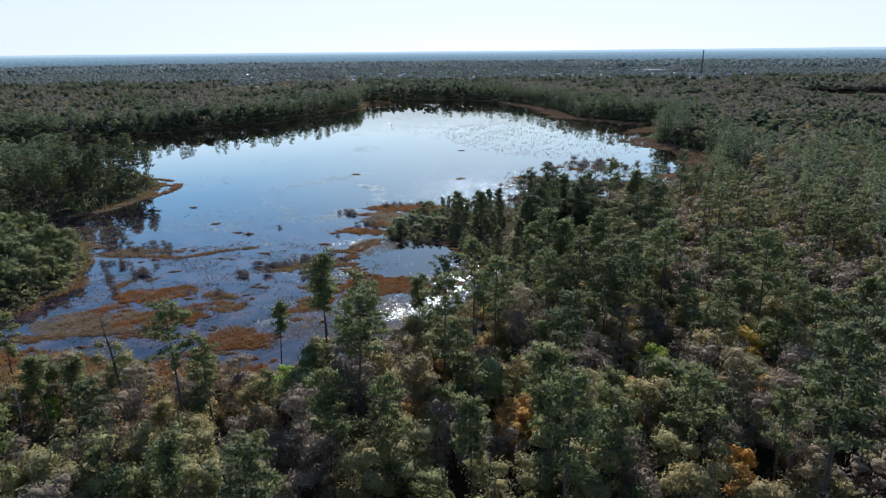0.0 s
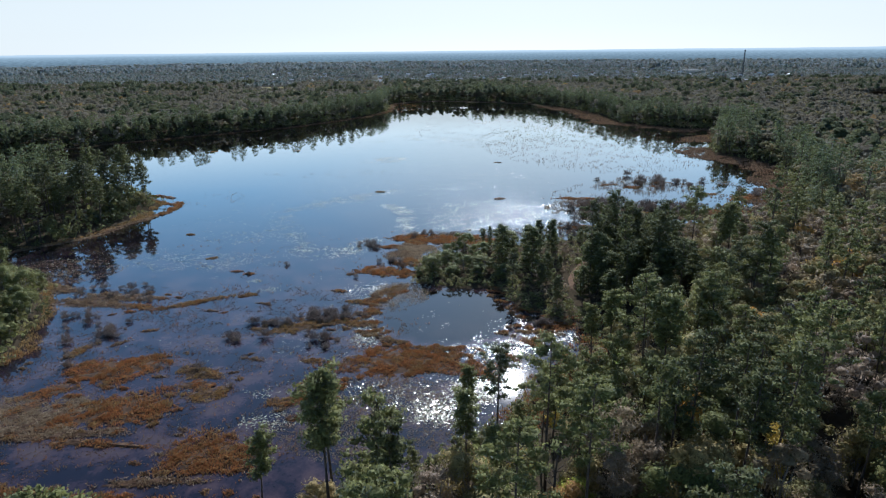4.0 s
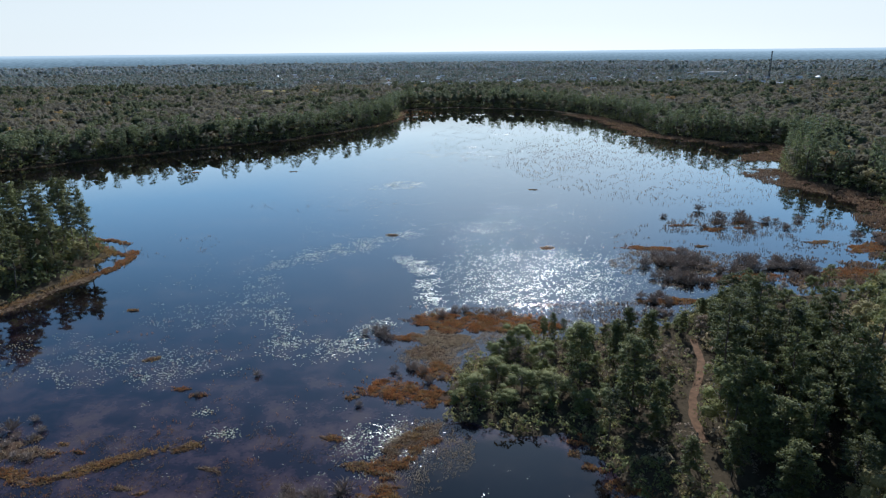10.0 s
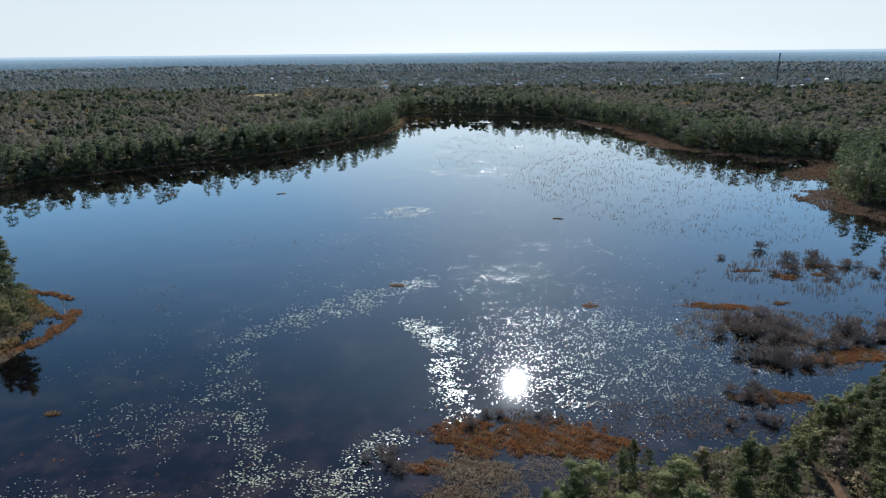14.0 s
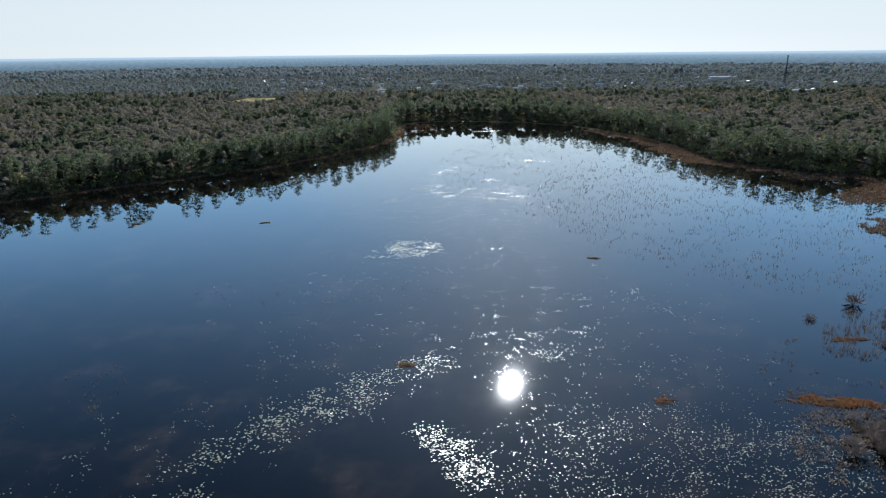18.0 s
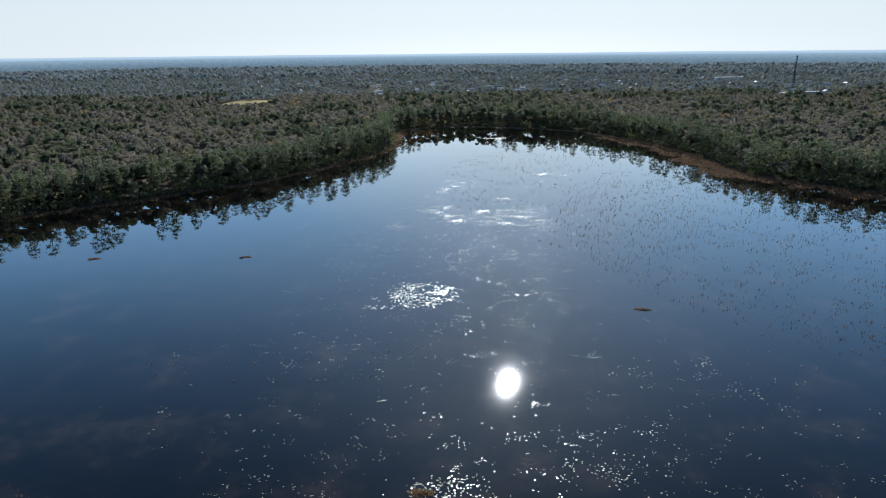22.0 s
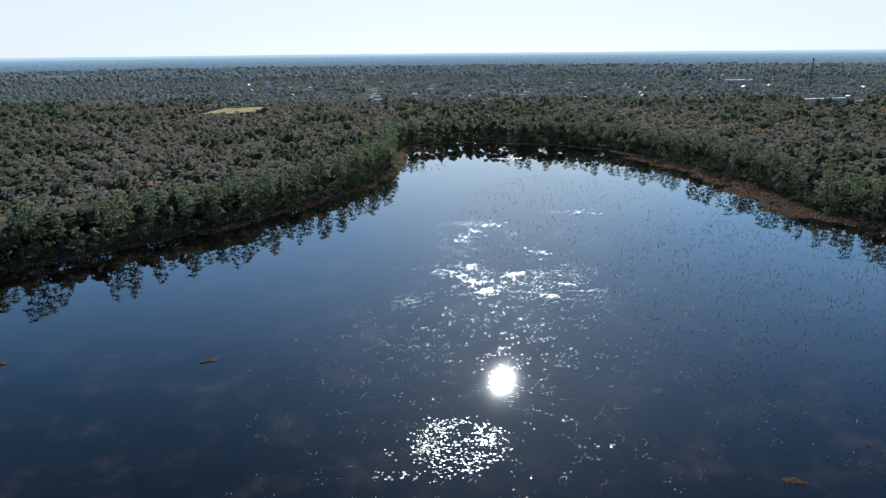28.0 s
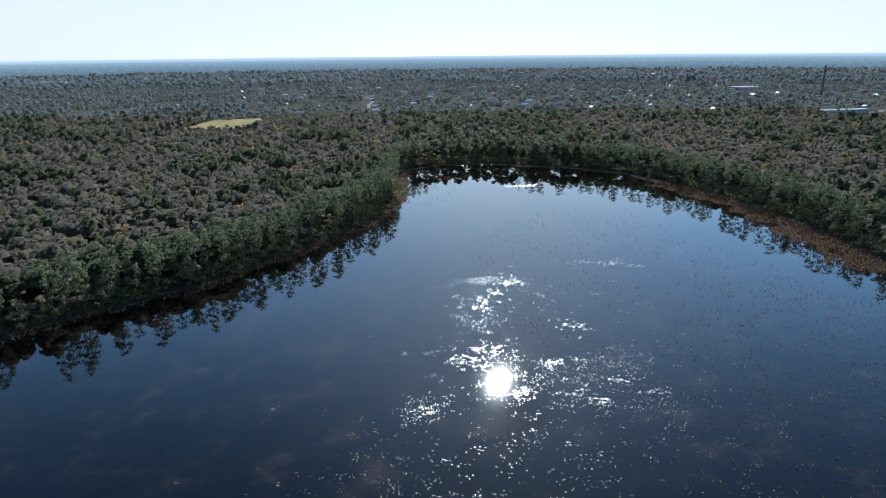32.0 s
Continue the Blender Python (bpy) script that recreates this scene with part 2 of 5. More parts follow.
STEEL = plain("dark_steel", (0.045, 0.05, 0.055), 0.7, 0.2, 1.0)


# ---- mesh building ----
def mesh_of(name, verts, quads=None, tris=None, tint=None, mat=None, smooth=False, normals=None):
    verts = np.asarray(verts, np.float32).reshape(-1, 3)
    parts_ = [(np.asarray(f, np.int32).reshape(-1, k), k) for f, k in ((quads, 4), (tris, 3)) if f is not None and len(f)]
    loops = np.concatenate([f.ravel() for f, k in parts_])
    sizes = np.concatenate([np.full(len(f), k, np.int32) for f, k in parts_])
    me = bpy.data.meshes.new(name)
    me.vertices.add(len(verts))
    me.vertices.foreach_set("co", verts.ravel())
    me.loops.add(len(loops))
    me.loops.foreach_set("vertex_index", loops)
    me.polygons.add(len(sizes))
    me.polygons.foreach_set("loop_start", np.concatenate([[0], np.cumsum(sizes)[:-1]]).astype(np.int32))
    me.polygons.foreach_set("loop_total", sizes)
    me.polygons.foreach_set("use_smooth", np.full(len(sizes), smooth))
    me.update(calc_edges=True)
    me.validate()
    if tint is not None:
        at = me.attributes.new("tint", "FLOAT", "POINT")
        at.data.foreach_set("value", np.broadcast_to(np.asarray(tint, np.float32), (len(verts),)).copy())
    if mat:
        me.materials.append(mat)
    if normals is not None:
        me.normals_split_custom_set_from_vertices(np.asarray(normals, np.float32))
    return me


def part(name, me, parent, label=""):
    ob = new(name, me)
    ob.parent = parent
    return tagged(ob, label)


def unit(v):
    return v / np.maximum(np.linalg.norm(v, axis=-1, keepdims=True), 1e-9)


def kites(c, d, length, width, rng, facing=None):
    """Pointed leaf shapes round the centres c, along the directions d; returns their corners, four apiece."""
    n = len(c)
    side = unit(np.cross(d, rng.normal(size=(n, 3)) if facing is None else facing + rng.normal(0, 0.32, (n, 3))))
    length, width = np.broadcast_to(length, (n,))[:, None], np.broadcast_to(width, (n,))[:, None]
    return np.stack([c - d * length / 2, c + side * width / 2 + d * length * 0.1, c + d * length / 2, c - side * width / 2 + d * length * 0.1], 1).reshape(-1, 3)


def quads_for(v):
    return np.arange(len(v)).reshape(-1, 4)


def tube(points, radii, sides=6):
    points = np.asarray(points, float)
    ring = np.linspace(0, 2 * np.pi, sides, endpoint=False)
    t = unit(np.gradient(points, axis=0))
    ref = np.array([1.0, 0.13, 0.07]) if abs(t[0][0]) < 0.8 else np.array([0.1, 1.0, 0.1])
    a = unit(np.cross(t, ref))
    b = np.cross(t, a)
    r = np.asarray(radii, float)[:, None, None]
    v = points[:, None] + r * (np.cos(ring)[None, :, None] * a[:, None] + np.sin(ring)[None, :, None] * b[:, None])
    q = [(i * sides + j, i * sides + (j + 1) % sides, (i + 1) * sides + (j + 1) % sides, (i + 1) * sides + j) for i in range(len(points) - 1) for j in range(sides)]
    return v.reshape(-1, 3), np.array(q)


def merge(pieces):
    vs, qs, k = [], [], 0
    for v, q in pieces:
        vs.append(v), qs.append(q + k)
        k += len(v)
    return np.concatenate(vs), np.concatenate(qs)


# ---- tree shapes: (wood verts, wood quads, leaf verts with normals, leaf quads) ----
def lump_form(sides, levels):
    """A rounded leafy lump of unit size as rings closed by a cap: verts and quads."""
    a = np.arange(sides) * 2 * np.pi / sides
    v = np.concatenate([np.column_stack([np.cos(a + 0.4 * k) * r, np.sin(a + 0.4 * k) * r, np.full(sides, z)]) for k, (r, z) in enumerate(levels)])
    q = [(k * sides + i, k * sides + (i + 1) % sides, (k + 1) * sides + (i + 1) % sides, (k + 1) * sides + i) for k in range(len(levels) - 1) for i in range(sides)]
    b = (len(levels) - 1) * sides
    q += [(b, b + i, b + i + 1, b + i + 2) for i in range(1, sides - 2, 2)]
    return v, np.array(q)


ROUND = lump_form(6, ((0.62, -0.62), (1.0, 0.0), (0.66, 0.68)))
DOME = lump_form(6, ((1.0, -0.25), (0.60, 0.70)))


def lumps_at(c, rad, squash, rng, form=ROUND, rough=0.24):
    """Uneven leafy lumps at the centres c: verts with normals, and quads."""
    c, n = np.asarray(c, float).reshape(-1, 3), len(np.asarray(c, float).reshape(-1, 3))
    t, q = form
    a = rng.uniform(0, 6.283, n)[:, None]
    u = np.stack([t[None, :, 0] * np.cos(a) - t[None, :, 1] * np.sin(a), t[None, :, 0] * np.sin(a) + t[None, :, 1] * np.cos(a), np.repeat(t[None, :, 2], n, 0)], -1)
    v = c[:, None] + u * (np.broadcast_to(rad, (n,))[:, None] * rng.uniform(1 - rough, 1 + rough, (n, len(t))))[..., None] * np.array([1, 1, squash])
    nr = unit(u + np.array([0, 0, 0.45]))
    return np.concatenate([v, nr], -1).reshape(-1, 6), (q[None] + (np.arange(n) * len(t))[:, None, None]).reshape(-1, 4)


def cards(pos, d, length, width, nrm, rng, up=0.5):
    v = kites(pos, d, length, width, rng, nrm)
    soft = unit(nrm + np.array([0, 0, up]) + rng.normal(0, 0.28, nrm.shape))
    return np.hstack([v, np.repeat(soft, 4, 0)]), np.arange(len(v)).reshape(-1, 4)


def pine_shape(rng, h, limbs=22, clumps=3, tufts=11, size=0.95, crown=0.5, reach=3.0, sides=6, grain=0.5, form=ROUND):
    lean = rng.normal(0, 0.025, 2)
    zs = np.linspace(0, 1, 6)
    bend = rng.normal(0, 0.10, (6, 2)).cumsum(0) * h / 22
    line = np.column_stack([lean[0] * zs * h + bend[:, 0], lean[1] * zs * h + bend[:, 1], zs * h])
    wood = [tube(line, 0.0105 * h * (1 - 0.85 * zs) + 0.02, sides)]
    leaf = []
    for i in range(limbs):
        f = crown + (1 - crown) * ((i + rng.random()) / limbs) ** 0.9
        base = np.array([np.interp(f, zs, line[:, k]) for k in range(3)])
        az = i * 2.4 + rng.normal(0, 0.5)
        ln = reach * (0.55 + 0.45 * math.sin(math.pi * min(1, 0.25 + 0.75 * (1 - f) / (1 - crown)))) * rng.uniform(0.55, 1.15) * (1.05 - 0.55 * (f - crown) / (1 - crown))
        tip = base + np.array([math.cos(az) * ln, math.sin(az) * ln, rng.uniform(0.05, 0.5) * ln])
        if sides >= 5:
            wood.append(tube([base, tip], [0.055, 0.015], 3))
        for c in range(clumps):
            ctr = base + (tip - base) * (1 - 0.3 * c + rng.normal(0, 0.05)) + rng.normal(0, 0.25, 3)
            rad = size * rng.uniform(0.55, 0.95) * (1 - 0.12 * c)
            o = unit(rng.normal(size=(tufts, 3)) + np.array([0, 0, 0.35]))
            pos = ctr + o * rng.uniform(0.75, 1.15, (tufts, 1)) * rad * np.array([1, 1, 0.6])
            d = unit(np.cross(o, rng.normal(size=(tufts, 3))) + 0.8 * o)
            leaf.append(lumps_at(ctr, rad * 0.55, 0.5, rng, form))
            leaf.append(cards(pos, d, rng.uniform(0.6, 1.2, tufts) * size * grain, rng.uniform(0.3, 0.6, tufts) * size * grain, o, rng))
    return (*merge(wood), *merge(leaf))


def broad_shape(rng, h, r, blobs=13, each=58, size=0.62, low=0.3, sides=6, thin=0.62, core=0.66, form=ROUND):
    zs = np.linspace(0, 0.8, 4)
    bend = rng.normal(0, 0.25, (4, 2)).cumsum(0)
    bend[0] = 0
    line = np.column_stack([bend, zs * h])
    wood = [tube(line, 0.014 * h * (1 - zs) + 0.03, sides)]
    leaf = []
    for i in range(blobs):
        a, rad = i * 2.4 + rng.normal(0, 0.4), r * rng.uniform(0.25, 0.78) if i else 0.0
        z = h * (low + (0.92 - low) * rng.random() * (1.12 - 0.45 * (rad / r) ** 2)) if i else h * 0.84
        ctr = np.array([math.cos(a) * rad, math.sin(a) * rad, min(z, h * 0.9)])
        br = r * rng.uniform(0.28, 0.5)
        if sides >= 5:
            wood.append(tube([line[1 + (i % 2)], ctr], [0.09, 0.02], 3))
        nrm = unit(rng.normal(size=(each, 3)) + np.array([0, 0, 0.3]))
        pos = ctr + nrm * br * rng.uniform(0.72, 1.12, (each, 1)) * np.array([1, 1, 0.78])
        d = unit(np.cross(nrm, rng.normal(size=(each, 3))) + 0.25 * nrm)
        if core:
            leaf.append(lumps_at(ctr, br * core, 0.75, rng, form))
        leaf.append(cards(pos, d, rng.uniform(0.7, 1.3, each) * size, rng.uniform(0.7, 1.2, each) * size * thin, nrm, rng))
    return (*merge(wood), *merge(leaf))


def snag_shape(rng, h, twigs=46, stout=1.0):
    zs = np.linspace(0, 1, 7)
    bend = rng.normal(0, 0.18, (7, 2)).cumsum(0)
    bend[0] = 0
    line = np.column_stack([bend, zs * h])
    wood = [tube(line, (0.012 * h * (1 - 0.9 * zs) + 0.02) * stout, 6)]
    leaf = []
    for i in range(twigs // 2):
        f = rng.uniform(0.45, 0.98)
        base = np.array([np.interp(f, zs, line[:, k]) for k in range(3)])
        a, ln = rng.uniform(0, 6.28), rng.uniform(1.0, 3.4) * (1.25 - f)
        tip = base + np.array([math.cos(a) * ln, math.sin(a) * ln, ln * rng.uniform(0.2, 0.9)])
        mid = (base + tip) / 2 + rng.normal(0, 0.15, 3)
        wood.append(tube([base, mid, tip], [0.07 * stout, 0.045 * stout, 0.015], 3))
        for g in (0.5, 0.75, 1.0):
            d = unit((tip - base) + rng.normal(0, 0.8, 3) * ln)
            p = base + (tip - base) * g
            wood.append(tube([p, p + d * 0.5, p + d * rng.uniform(0.7, 1.3)], [0.025, 0.018, 0.008], 3))
    return (*merge(wood), None, None)


# ---- the plan: waterline of the lake, west side first, going round ----
LAKE = [(-300, 528), (-254, 588), (-227, 613), (-170, 658), (-128, 695), (-91, 750), (-62, 803), (-46, 855), (-42, 880), (-48, 938), (-42, 985),
        (-18, 1003), (18, 1014), (53, 1004), (100, 985), (148, 950), (176, 890), (190, 850), (198, 815), (202, 760), (200, 705), (217, 680), (241, 648),
        (272, 642), (283, 610), (245, 572), (217, 520), (211, 495), (224, 474), (230, 446), (216, 414), (196, 364), (178, 335), (150, 318), (113, 314), (97, 313),
        (86, 306), (74, 296), (50, 288), (27, 283), (14, 273)]
LAKE += [(7, 260), (9, 245), (20, 242), (32, 240), (37, 232), (41, 223), (47, 215), (57, 206), (47, 191), (36, 176), (28, 165), (20, 156), (9, 148),
         (-4, 140), (-18, 133), (-30, 138), (-52, 143), (-76, 146), (-100, 158), (-99, 175), (-94, 186), (-91, 202), (-99, 226), (-110, 246), (-132, 262),
         (-160, 280), (-137, 297), (-127, 313), (-120, 338), (-122, 362), (-140, 384), (-200, 402), (-260, 430), (-310, 478)]
POLY = np.array(LAKE, float)


def fbm(x, y, scale, seed=0.0):
    """Cheap smooth noise from crossed sines, about -1 to 1."""
    x, y = np.asarray(x) / scale + seed, np.asarray(y) / scale + seed * 1.7
    s = np.sin(x * 1.0 + 1.3 * np.sin(y * 0.7)) * np.cos(y * 1.1 + 0.9 * np.sin(x * 0.8))
    s = s + 0.5 * np.sin(x * 2.3 + y * 1.1 + 2.0 * np.sin(y * 1.9)) + 0.35 * np.cos(x * 4.1 - y * 3.7 + np.sin(x * 3.0))
    return s / 1.5


def shore(x, y):
    """Metres to the waterline: positive on land, negative over the lake."""
    x, y = np.asarray(x, float).ravel(), np.asarray(y, float).ravel()
    best, inside = np.full(x.shape, 1e9), np.zeros(x.shape, bool)
    for (ax, ay), (bx, by) in zip(POLY, np.roll(POLY, -1, 0)):
        dx, dy = bx - ax, by - ay
        t = np.clip(((x - ax) * dx + (y - ay) * dy) / (dx * dx + dy * dy), 0, 1)
        best = np.minimum(best, np.hypot(x - ax - t * dx, y - ay - t * dy))
        cross = (ay > y) != (by > y)
        inside ^= cross & (x < (bx - ax) * (y - ay) / (by - ay + 1e-12) + ax)
    return np.where(inside, -best, best) + 2.0 * fbm(x, y, 7.0)


def rise(x, y):
    r = np.hypot(x, y - 200)
    return 6 * np.clip((r - 1700) / 3100, 0, 1) ** 2


def land_height(x, y, s):
    return np.clip(s * 0.12, -1.2, 0.7) + np.where(s > 4, 0.25 * fbm(x, y, 25.0, 3.0), 0) + rise(x, y)


def ground_sheet():
    def axis(a, b, step, lo, hi):
        mid = list(np.arange(a, b + 1, step))
        up, s = [mid[-1]], step
        while up[-1] < hi:
            s *= 1.16
            up.append(min(hi, up[-1] + s))
        dn, s = [mid[0]], step
        while dn[-1] > lo:
            s *= 1.16
            dn.append(max(lo, dn[-1] - s))
        return np.array(dn[:0:-1] + mid + up[1:])
    xs, ys = axis(-330, 300, 4.5, -4900, 4900), axis(60, 1040, 4.5, -2500, 4950)
    X, Y = np.meshgrid(xs, ys)
    s = shore(X, Y)
    Z = land_height(X.ravel(), Y.ravel(), s)
    nx = len(xs)
    i = (np.arange(len(ys) - 1)[:, None] * nx + np.arange(nx - 1)[None]).ravel()
    me = mesh_of("ground", np.column_stack([X.ravel(), Y.ravel(), Z]), np.column_stack([i, i + 1, i + nx + 1, i + nx]), mat=SOIL, smooth=True)
    tagged(new("ground", me), "brown leaf-littered forest soil sloping into the lake", "ground", kind="structure")


ground_sheet()
me = mesh_of("water", [(-430, 60, 0), (330, 60, 0), (330, 1080, 0), (-430, 1080, 0)], [(0, 1, 2, 3)], mat=WATER)
tagged(new("water", me), "dark still tannin-stained lake water mirroring the sky", "lake", kind="structure")


# ---- trees that stand near the path, one by one ----
def tree_thing(name, label, category, group, shape, mat, leafmat, tint):
    v, q, leaf, lq = shape
    root = tagged(new(name), label, category, group)
    part("trunk", mesh_of("trunk", v, q, mat=mat, smooth=True), root)
    if leaf is not None:
        part("crown", mesh_of("crown", leaf[:, :3], lq, tint=tint, mat=leafmat, smooth=True, normals=leaf[:, 3:]), root)
    return root


RNG = np.random.default_rng(11)
KINDS = {}
KINDS["pine_tree"] = [tree_thing("pine_tree", "tall pine with bare trunk and green needle crown", "pine tree", "pines of the near woods",
                                 pine_shape(RNG, h * 1.08, 22 + k + (14 if c < 0.2 else 0), crown=c, reach=w * 1.5, tufts=30, size=1.3), BARK, LEAVES, t)
                      for k, (h, c, w, t) in enumerate([(22, 0.5, 3.1, 0.07), (24, 0.58, 3.3, 0.20), (19, 0.45, 2.8, 0.25), (21, 0.52, 3.4, 0.03), (17, 0.35, 2.5, 0.29), (23, 0.48, 2.7, 0.10), (15, 0.14, 2.9, 0.10), (21, 0.62, 2.0, 0.24)])]
KINDS["oak_tree"] = [tree_thing("oak_tree", "round-crowned oak with olive green leaves in mixed woods", "oak tree", "oaks of the near woods",
                                broad_shape(RNG, h * 1.05, w * 1.18, 19, 125, 0.5, 0.22), GREYBARK, LEAVES, t)
                     for h, w, t in [(12, 4.2, 0.40), (14, 4.8, 0.46), (10, 3.6, 0.36), (13, 4.0, 0.52), (15, 5.2, 0.43), (13, 4.8, 0.17), (12, 4.4, 0.24)]]
KINDS["grey_tree"] = [tree_thing("grey_tree", "half-bare deciduous tree with grey-brown twiggy crown", "deciduous tree", "half-bare trees of the near woods",
                                 broad_shape(RNG, h * 1.05, w * 1.15, 18, 130, 0.52, 0.3, 6, 0.26, 0.5), GREYBARK, LEAVES, t)
                      for h, w, t in [(12, 3.8, 0.68), (14, 4.2, 0.72), (10, 3.4, 0.76), (15, 4.4, 0.64)]]
KINDS["autumn_tree"] = [tree_thing("autumn_tree", "small deciduous tree with golden autumn leaves", "deciduous tree", "autumn trees of the near woods",
                                   broad_shape(RNG, h * 1.05, w * 1.15, 16, 110, 0.48), GREYBARK, LEAVES, t)
                        for h, w, t in [(10, 3.4, 0.88), (12, 4.0, 0.57), (9, 3.0, 0.60), (8, 2.6, 1.0), (11, 3.8, 0.54), (10, 3.2, 0.91)]]
KINDS["dead_tree"] = [tree_thing("dead_tree", "dead standing tree with bare grey branches", "dead tree", "dead trees of the near woods",
                                 snag_shape(RNG, h, 46, k), mat, None, 0) for h, k, mat in ((17, 1.2, GREYBARK), (13, 1.2, GREYBARK), (20, 1.2, GREYBARK), (20, 1.7, BARK))]
LIMIT = {"pine_tree": 290, "oak_tree": 290, "grey_tree": 230, "autumn_tree": 220, "dead_tree": 36}
COUNT = {k: 0 for k in KINDS}


UNPLACED = {k: set(range(len(v))) for k, v in KINDS.items()}


def one_of(kind, which):
    """The tree as built where it stands nowhere yet, else a copy of it."""
    COUNT[kind] += 1
    if which in UNPLACED[kind]:
        UNPLACED[kind].discard(which)
        return KINDS[kind][which]
    return copy_thing(KINDS[kind][which], Matrix())


def place(kind, x, y, z, rng, size=1.0, which=None):
    """Stand one more tree of a kind."""
    k, made = COUNT[kind], KINDS[kind]
    turn, s = rng.uniform(0, 360), size * rng.uniform(0.74, 1.2)
    m = pose(x, y, z, rng.normal(0, 1.5), rng.normal(0, 1.5), turn) @ Matrix.Diagonal((s, s, s * rng.uniform(0.92, 1.08), 1))
    one_of(kind, k % len(made) if which is None else which[k % len(which)]).matrix_basis = m


TALL = {"pine_tree": [23.8, 25.9, 20.5, 22.7, 18.4, 24.8, 16.2, 22.7], "oak_tree": [11.9, 13.8, 9.9, 12.9, 14.9, 12.9, 11.9], "autumn_tree": [9.9, 11.9, 8.9, 7.9, 10.9, 9.9],
        "grey_tree": [11.9, 13.8, 9.9, 14.9], "dead_tree": [17, 13, 20, 20]}
STANDING = []


def stand(kind, which, x, y, height, wide=1.0, lean=(0, 0)):
    """One tree of note, of a given height, at its own place."""
    k = height / TALL[kind][which]
    one_of(kind, which).matrix_basis = pose(x, y, float(land_height(x, y, shore(x, y))[0]) - 0.15, lean[0], lean[1], (x * 37 + y * 53) % 360) @ Matrix.Diagonal((k * wide, k * wide, k, 1))
    STANDING.append((x, y, 2.2 + 1.6 * wide * k))


def jitter(x0, x1, y0, y1, step, rng):
    X, Y = np.meshgrid(np.arange(x0, x1, step), np.arange(y0, y1, step))
    return X.ravel() + rng.uniform(-0.48, 0.48, X.size) * step, Y.ravel() + rng.uniform(-0.48, 0.48, Y.size) * step


def near_zone(x, y):
    a = (y < 152) & (y > 66) & (np.abs(x - 16) < (y - 3) * 0.74 + 8)
    b = (x > 2) & (x < 132) & (y >= 140) & (y < 318) & (x < 75 + (y - 140) * 0.45)
    return a | b


for x, y, h, w in [(8, 127, 24, 5), (25.9, 157.4, 20, 3), (21, 160, 15, 7), (-12.4, 134.3, 18, 7), (-21.7, 113.7, 18.5, 2), (-44, 108, 19, 7), (-69, 130, 19, 2), (-52, 112, 18, 7),
                   (26.7, 112.4, 21, 1), (66, 88, 19, 3), (38.7, 145.6, 20.5, 5), (33, 150, 19, 1), (42, 158, 18, 2), (36, 155, 17, 5), (50, 164, 19, 2), (65, 181, 19, 1), (95.6, 198, 18, 0), (111, 178, 19, 1), (49.5, 181, 17.5, 7), (52.8, 181.8, 21.6, 7), (62, 184, 18, 1), (81, 137, 22, 1), (100, 150, 20, 5)]:
    stand("pine_tree", w, x, y, h)
stand("dead_tree", 3, -41.6, 120.2, 20.7, 1.0, (4, 13))
for x, y, h, w in [(61, 108, 16, 2), (53, 105, 17, 0), (29, 88, 10, 1), (22, 87, 9, 1), (74, 116, 15, 0)]:
    stand("dead_tree", w, x, y, h)
for x, y, h, w, r in [(82, 183, 13.5, 1, 1.3), (46, 157, 13, 6, 1.2), (29.4, 109, 15.5, 6, 1.0), (49.8, 131.3, 13.5, 5, 1.1), (72, 160, 12, 0, 1.2), (62, 148, 12, 5, 1.1), (13.6, 254.2, 6.2, 6, 1.5), (24, 257, 5.6, 5, 1.8), (31, 254, 5.6, 6, 1.8), (36, 248, 4.5, 6, 1.6),
                      (25, 275.6, 7.5, 6, 1.25), (20, 272, 5.0, 5, 1.5), (30, 268, 6, 5, 1.5), (40, 273, 8.5, 6, 1.2), (19, 262, 5, 6, 1.7), (76, 262, 12, 6, 1.0), (9.5, 253, 3.2, 6, 1.7), (48, 256, 4.5, 5, 1.6), (28, 250, 4.2, 5, 1.8), (20, 251, 4, 6, 1.8), (41, 251, 4, 5, 1.6)]:
    stand("oak_tree", w, x, y, h, r)
for x, y, h, w, r in [(37.4, 259, 14.5, 6, 1.15), (45.8, 246.8, 17, 6, 1.15), (46.7, 265, 12.5, 6, 1.0), (56, 269, 13.5, 6, 0.95), (52, 274, 12, 6, 0.9), (32.5, 280, 8, 3, 0.8), (35, 281, 8.6, 6, 0.6), (37.5, 280, 7.2, 3, 0.8), (81.8, 285, 17, 3, 1.2), (74, 268, 15, 6, 1.0), (83, 272, 15, 6, 1.1),
                      (47, 237, 8, 6, 1.2), (50, 226, 8, 6, 1.2), (63, 217, 13, 6, 1.2), (66, 226, 15, 6, 1.2), (73, 217, 14, 3, 1.2), (80, 225, 16, 6, 1.2), (90, 232, 16, 6, 1.2), (71, 206, 11, 6, 1.2), (88, 215, 15, 3, 1.2), (98, 224, 16, 6, 1.2), (67, 246, 15, 6, 1.1), (50, 243, 10, 6, 1.0),
                      (90, 268, 15.5, 6, 1.1), (67, 238, 16, 6, 1.1), (74, 250, 16, 3, 1.1), (83, 244, 17, 6, 1.1), (96, 256, 16, 0, 1.1), (59, 281, 6.5, 6, 1.0), (77, 282, 11, 6, 1.0)]:
    stand("pine_tree", w, x, y, h, r)
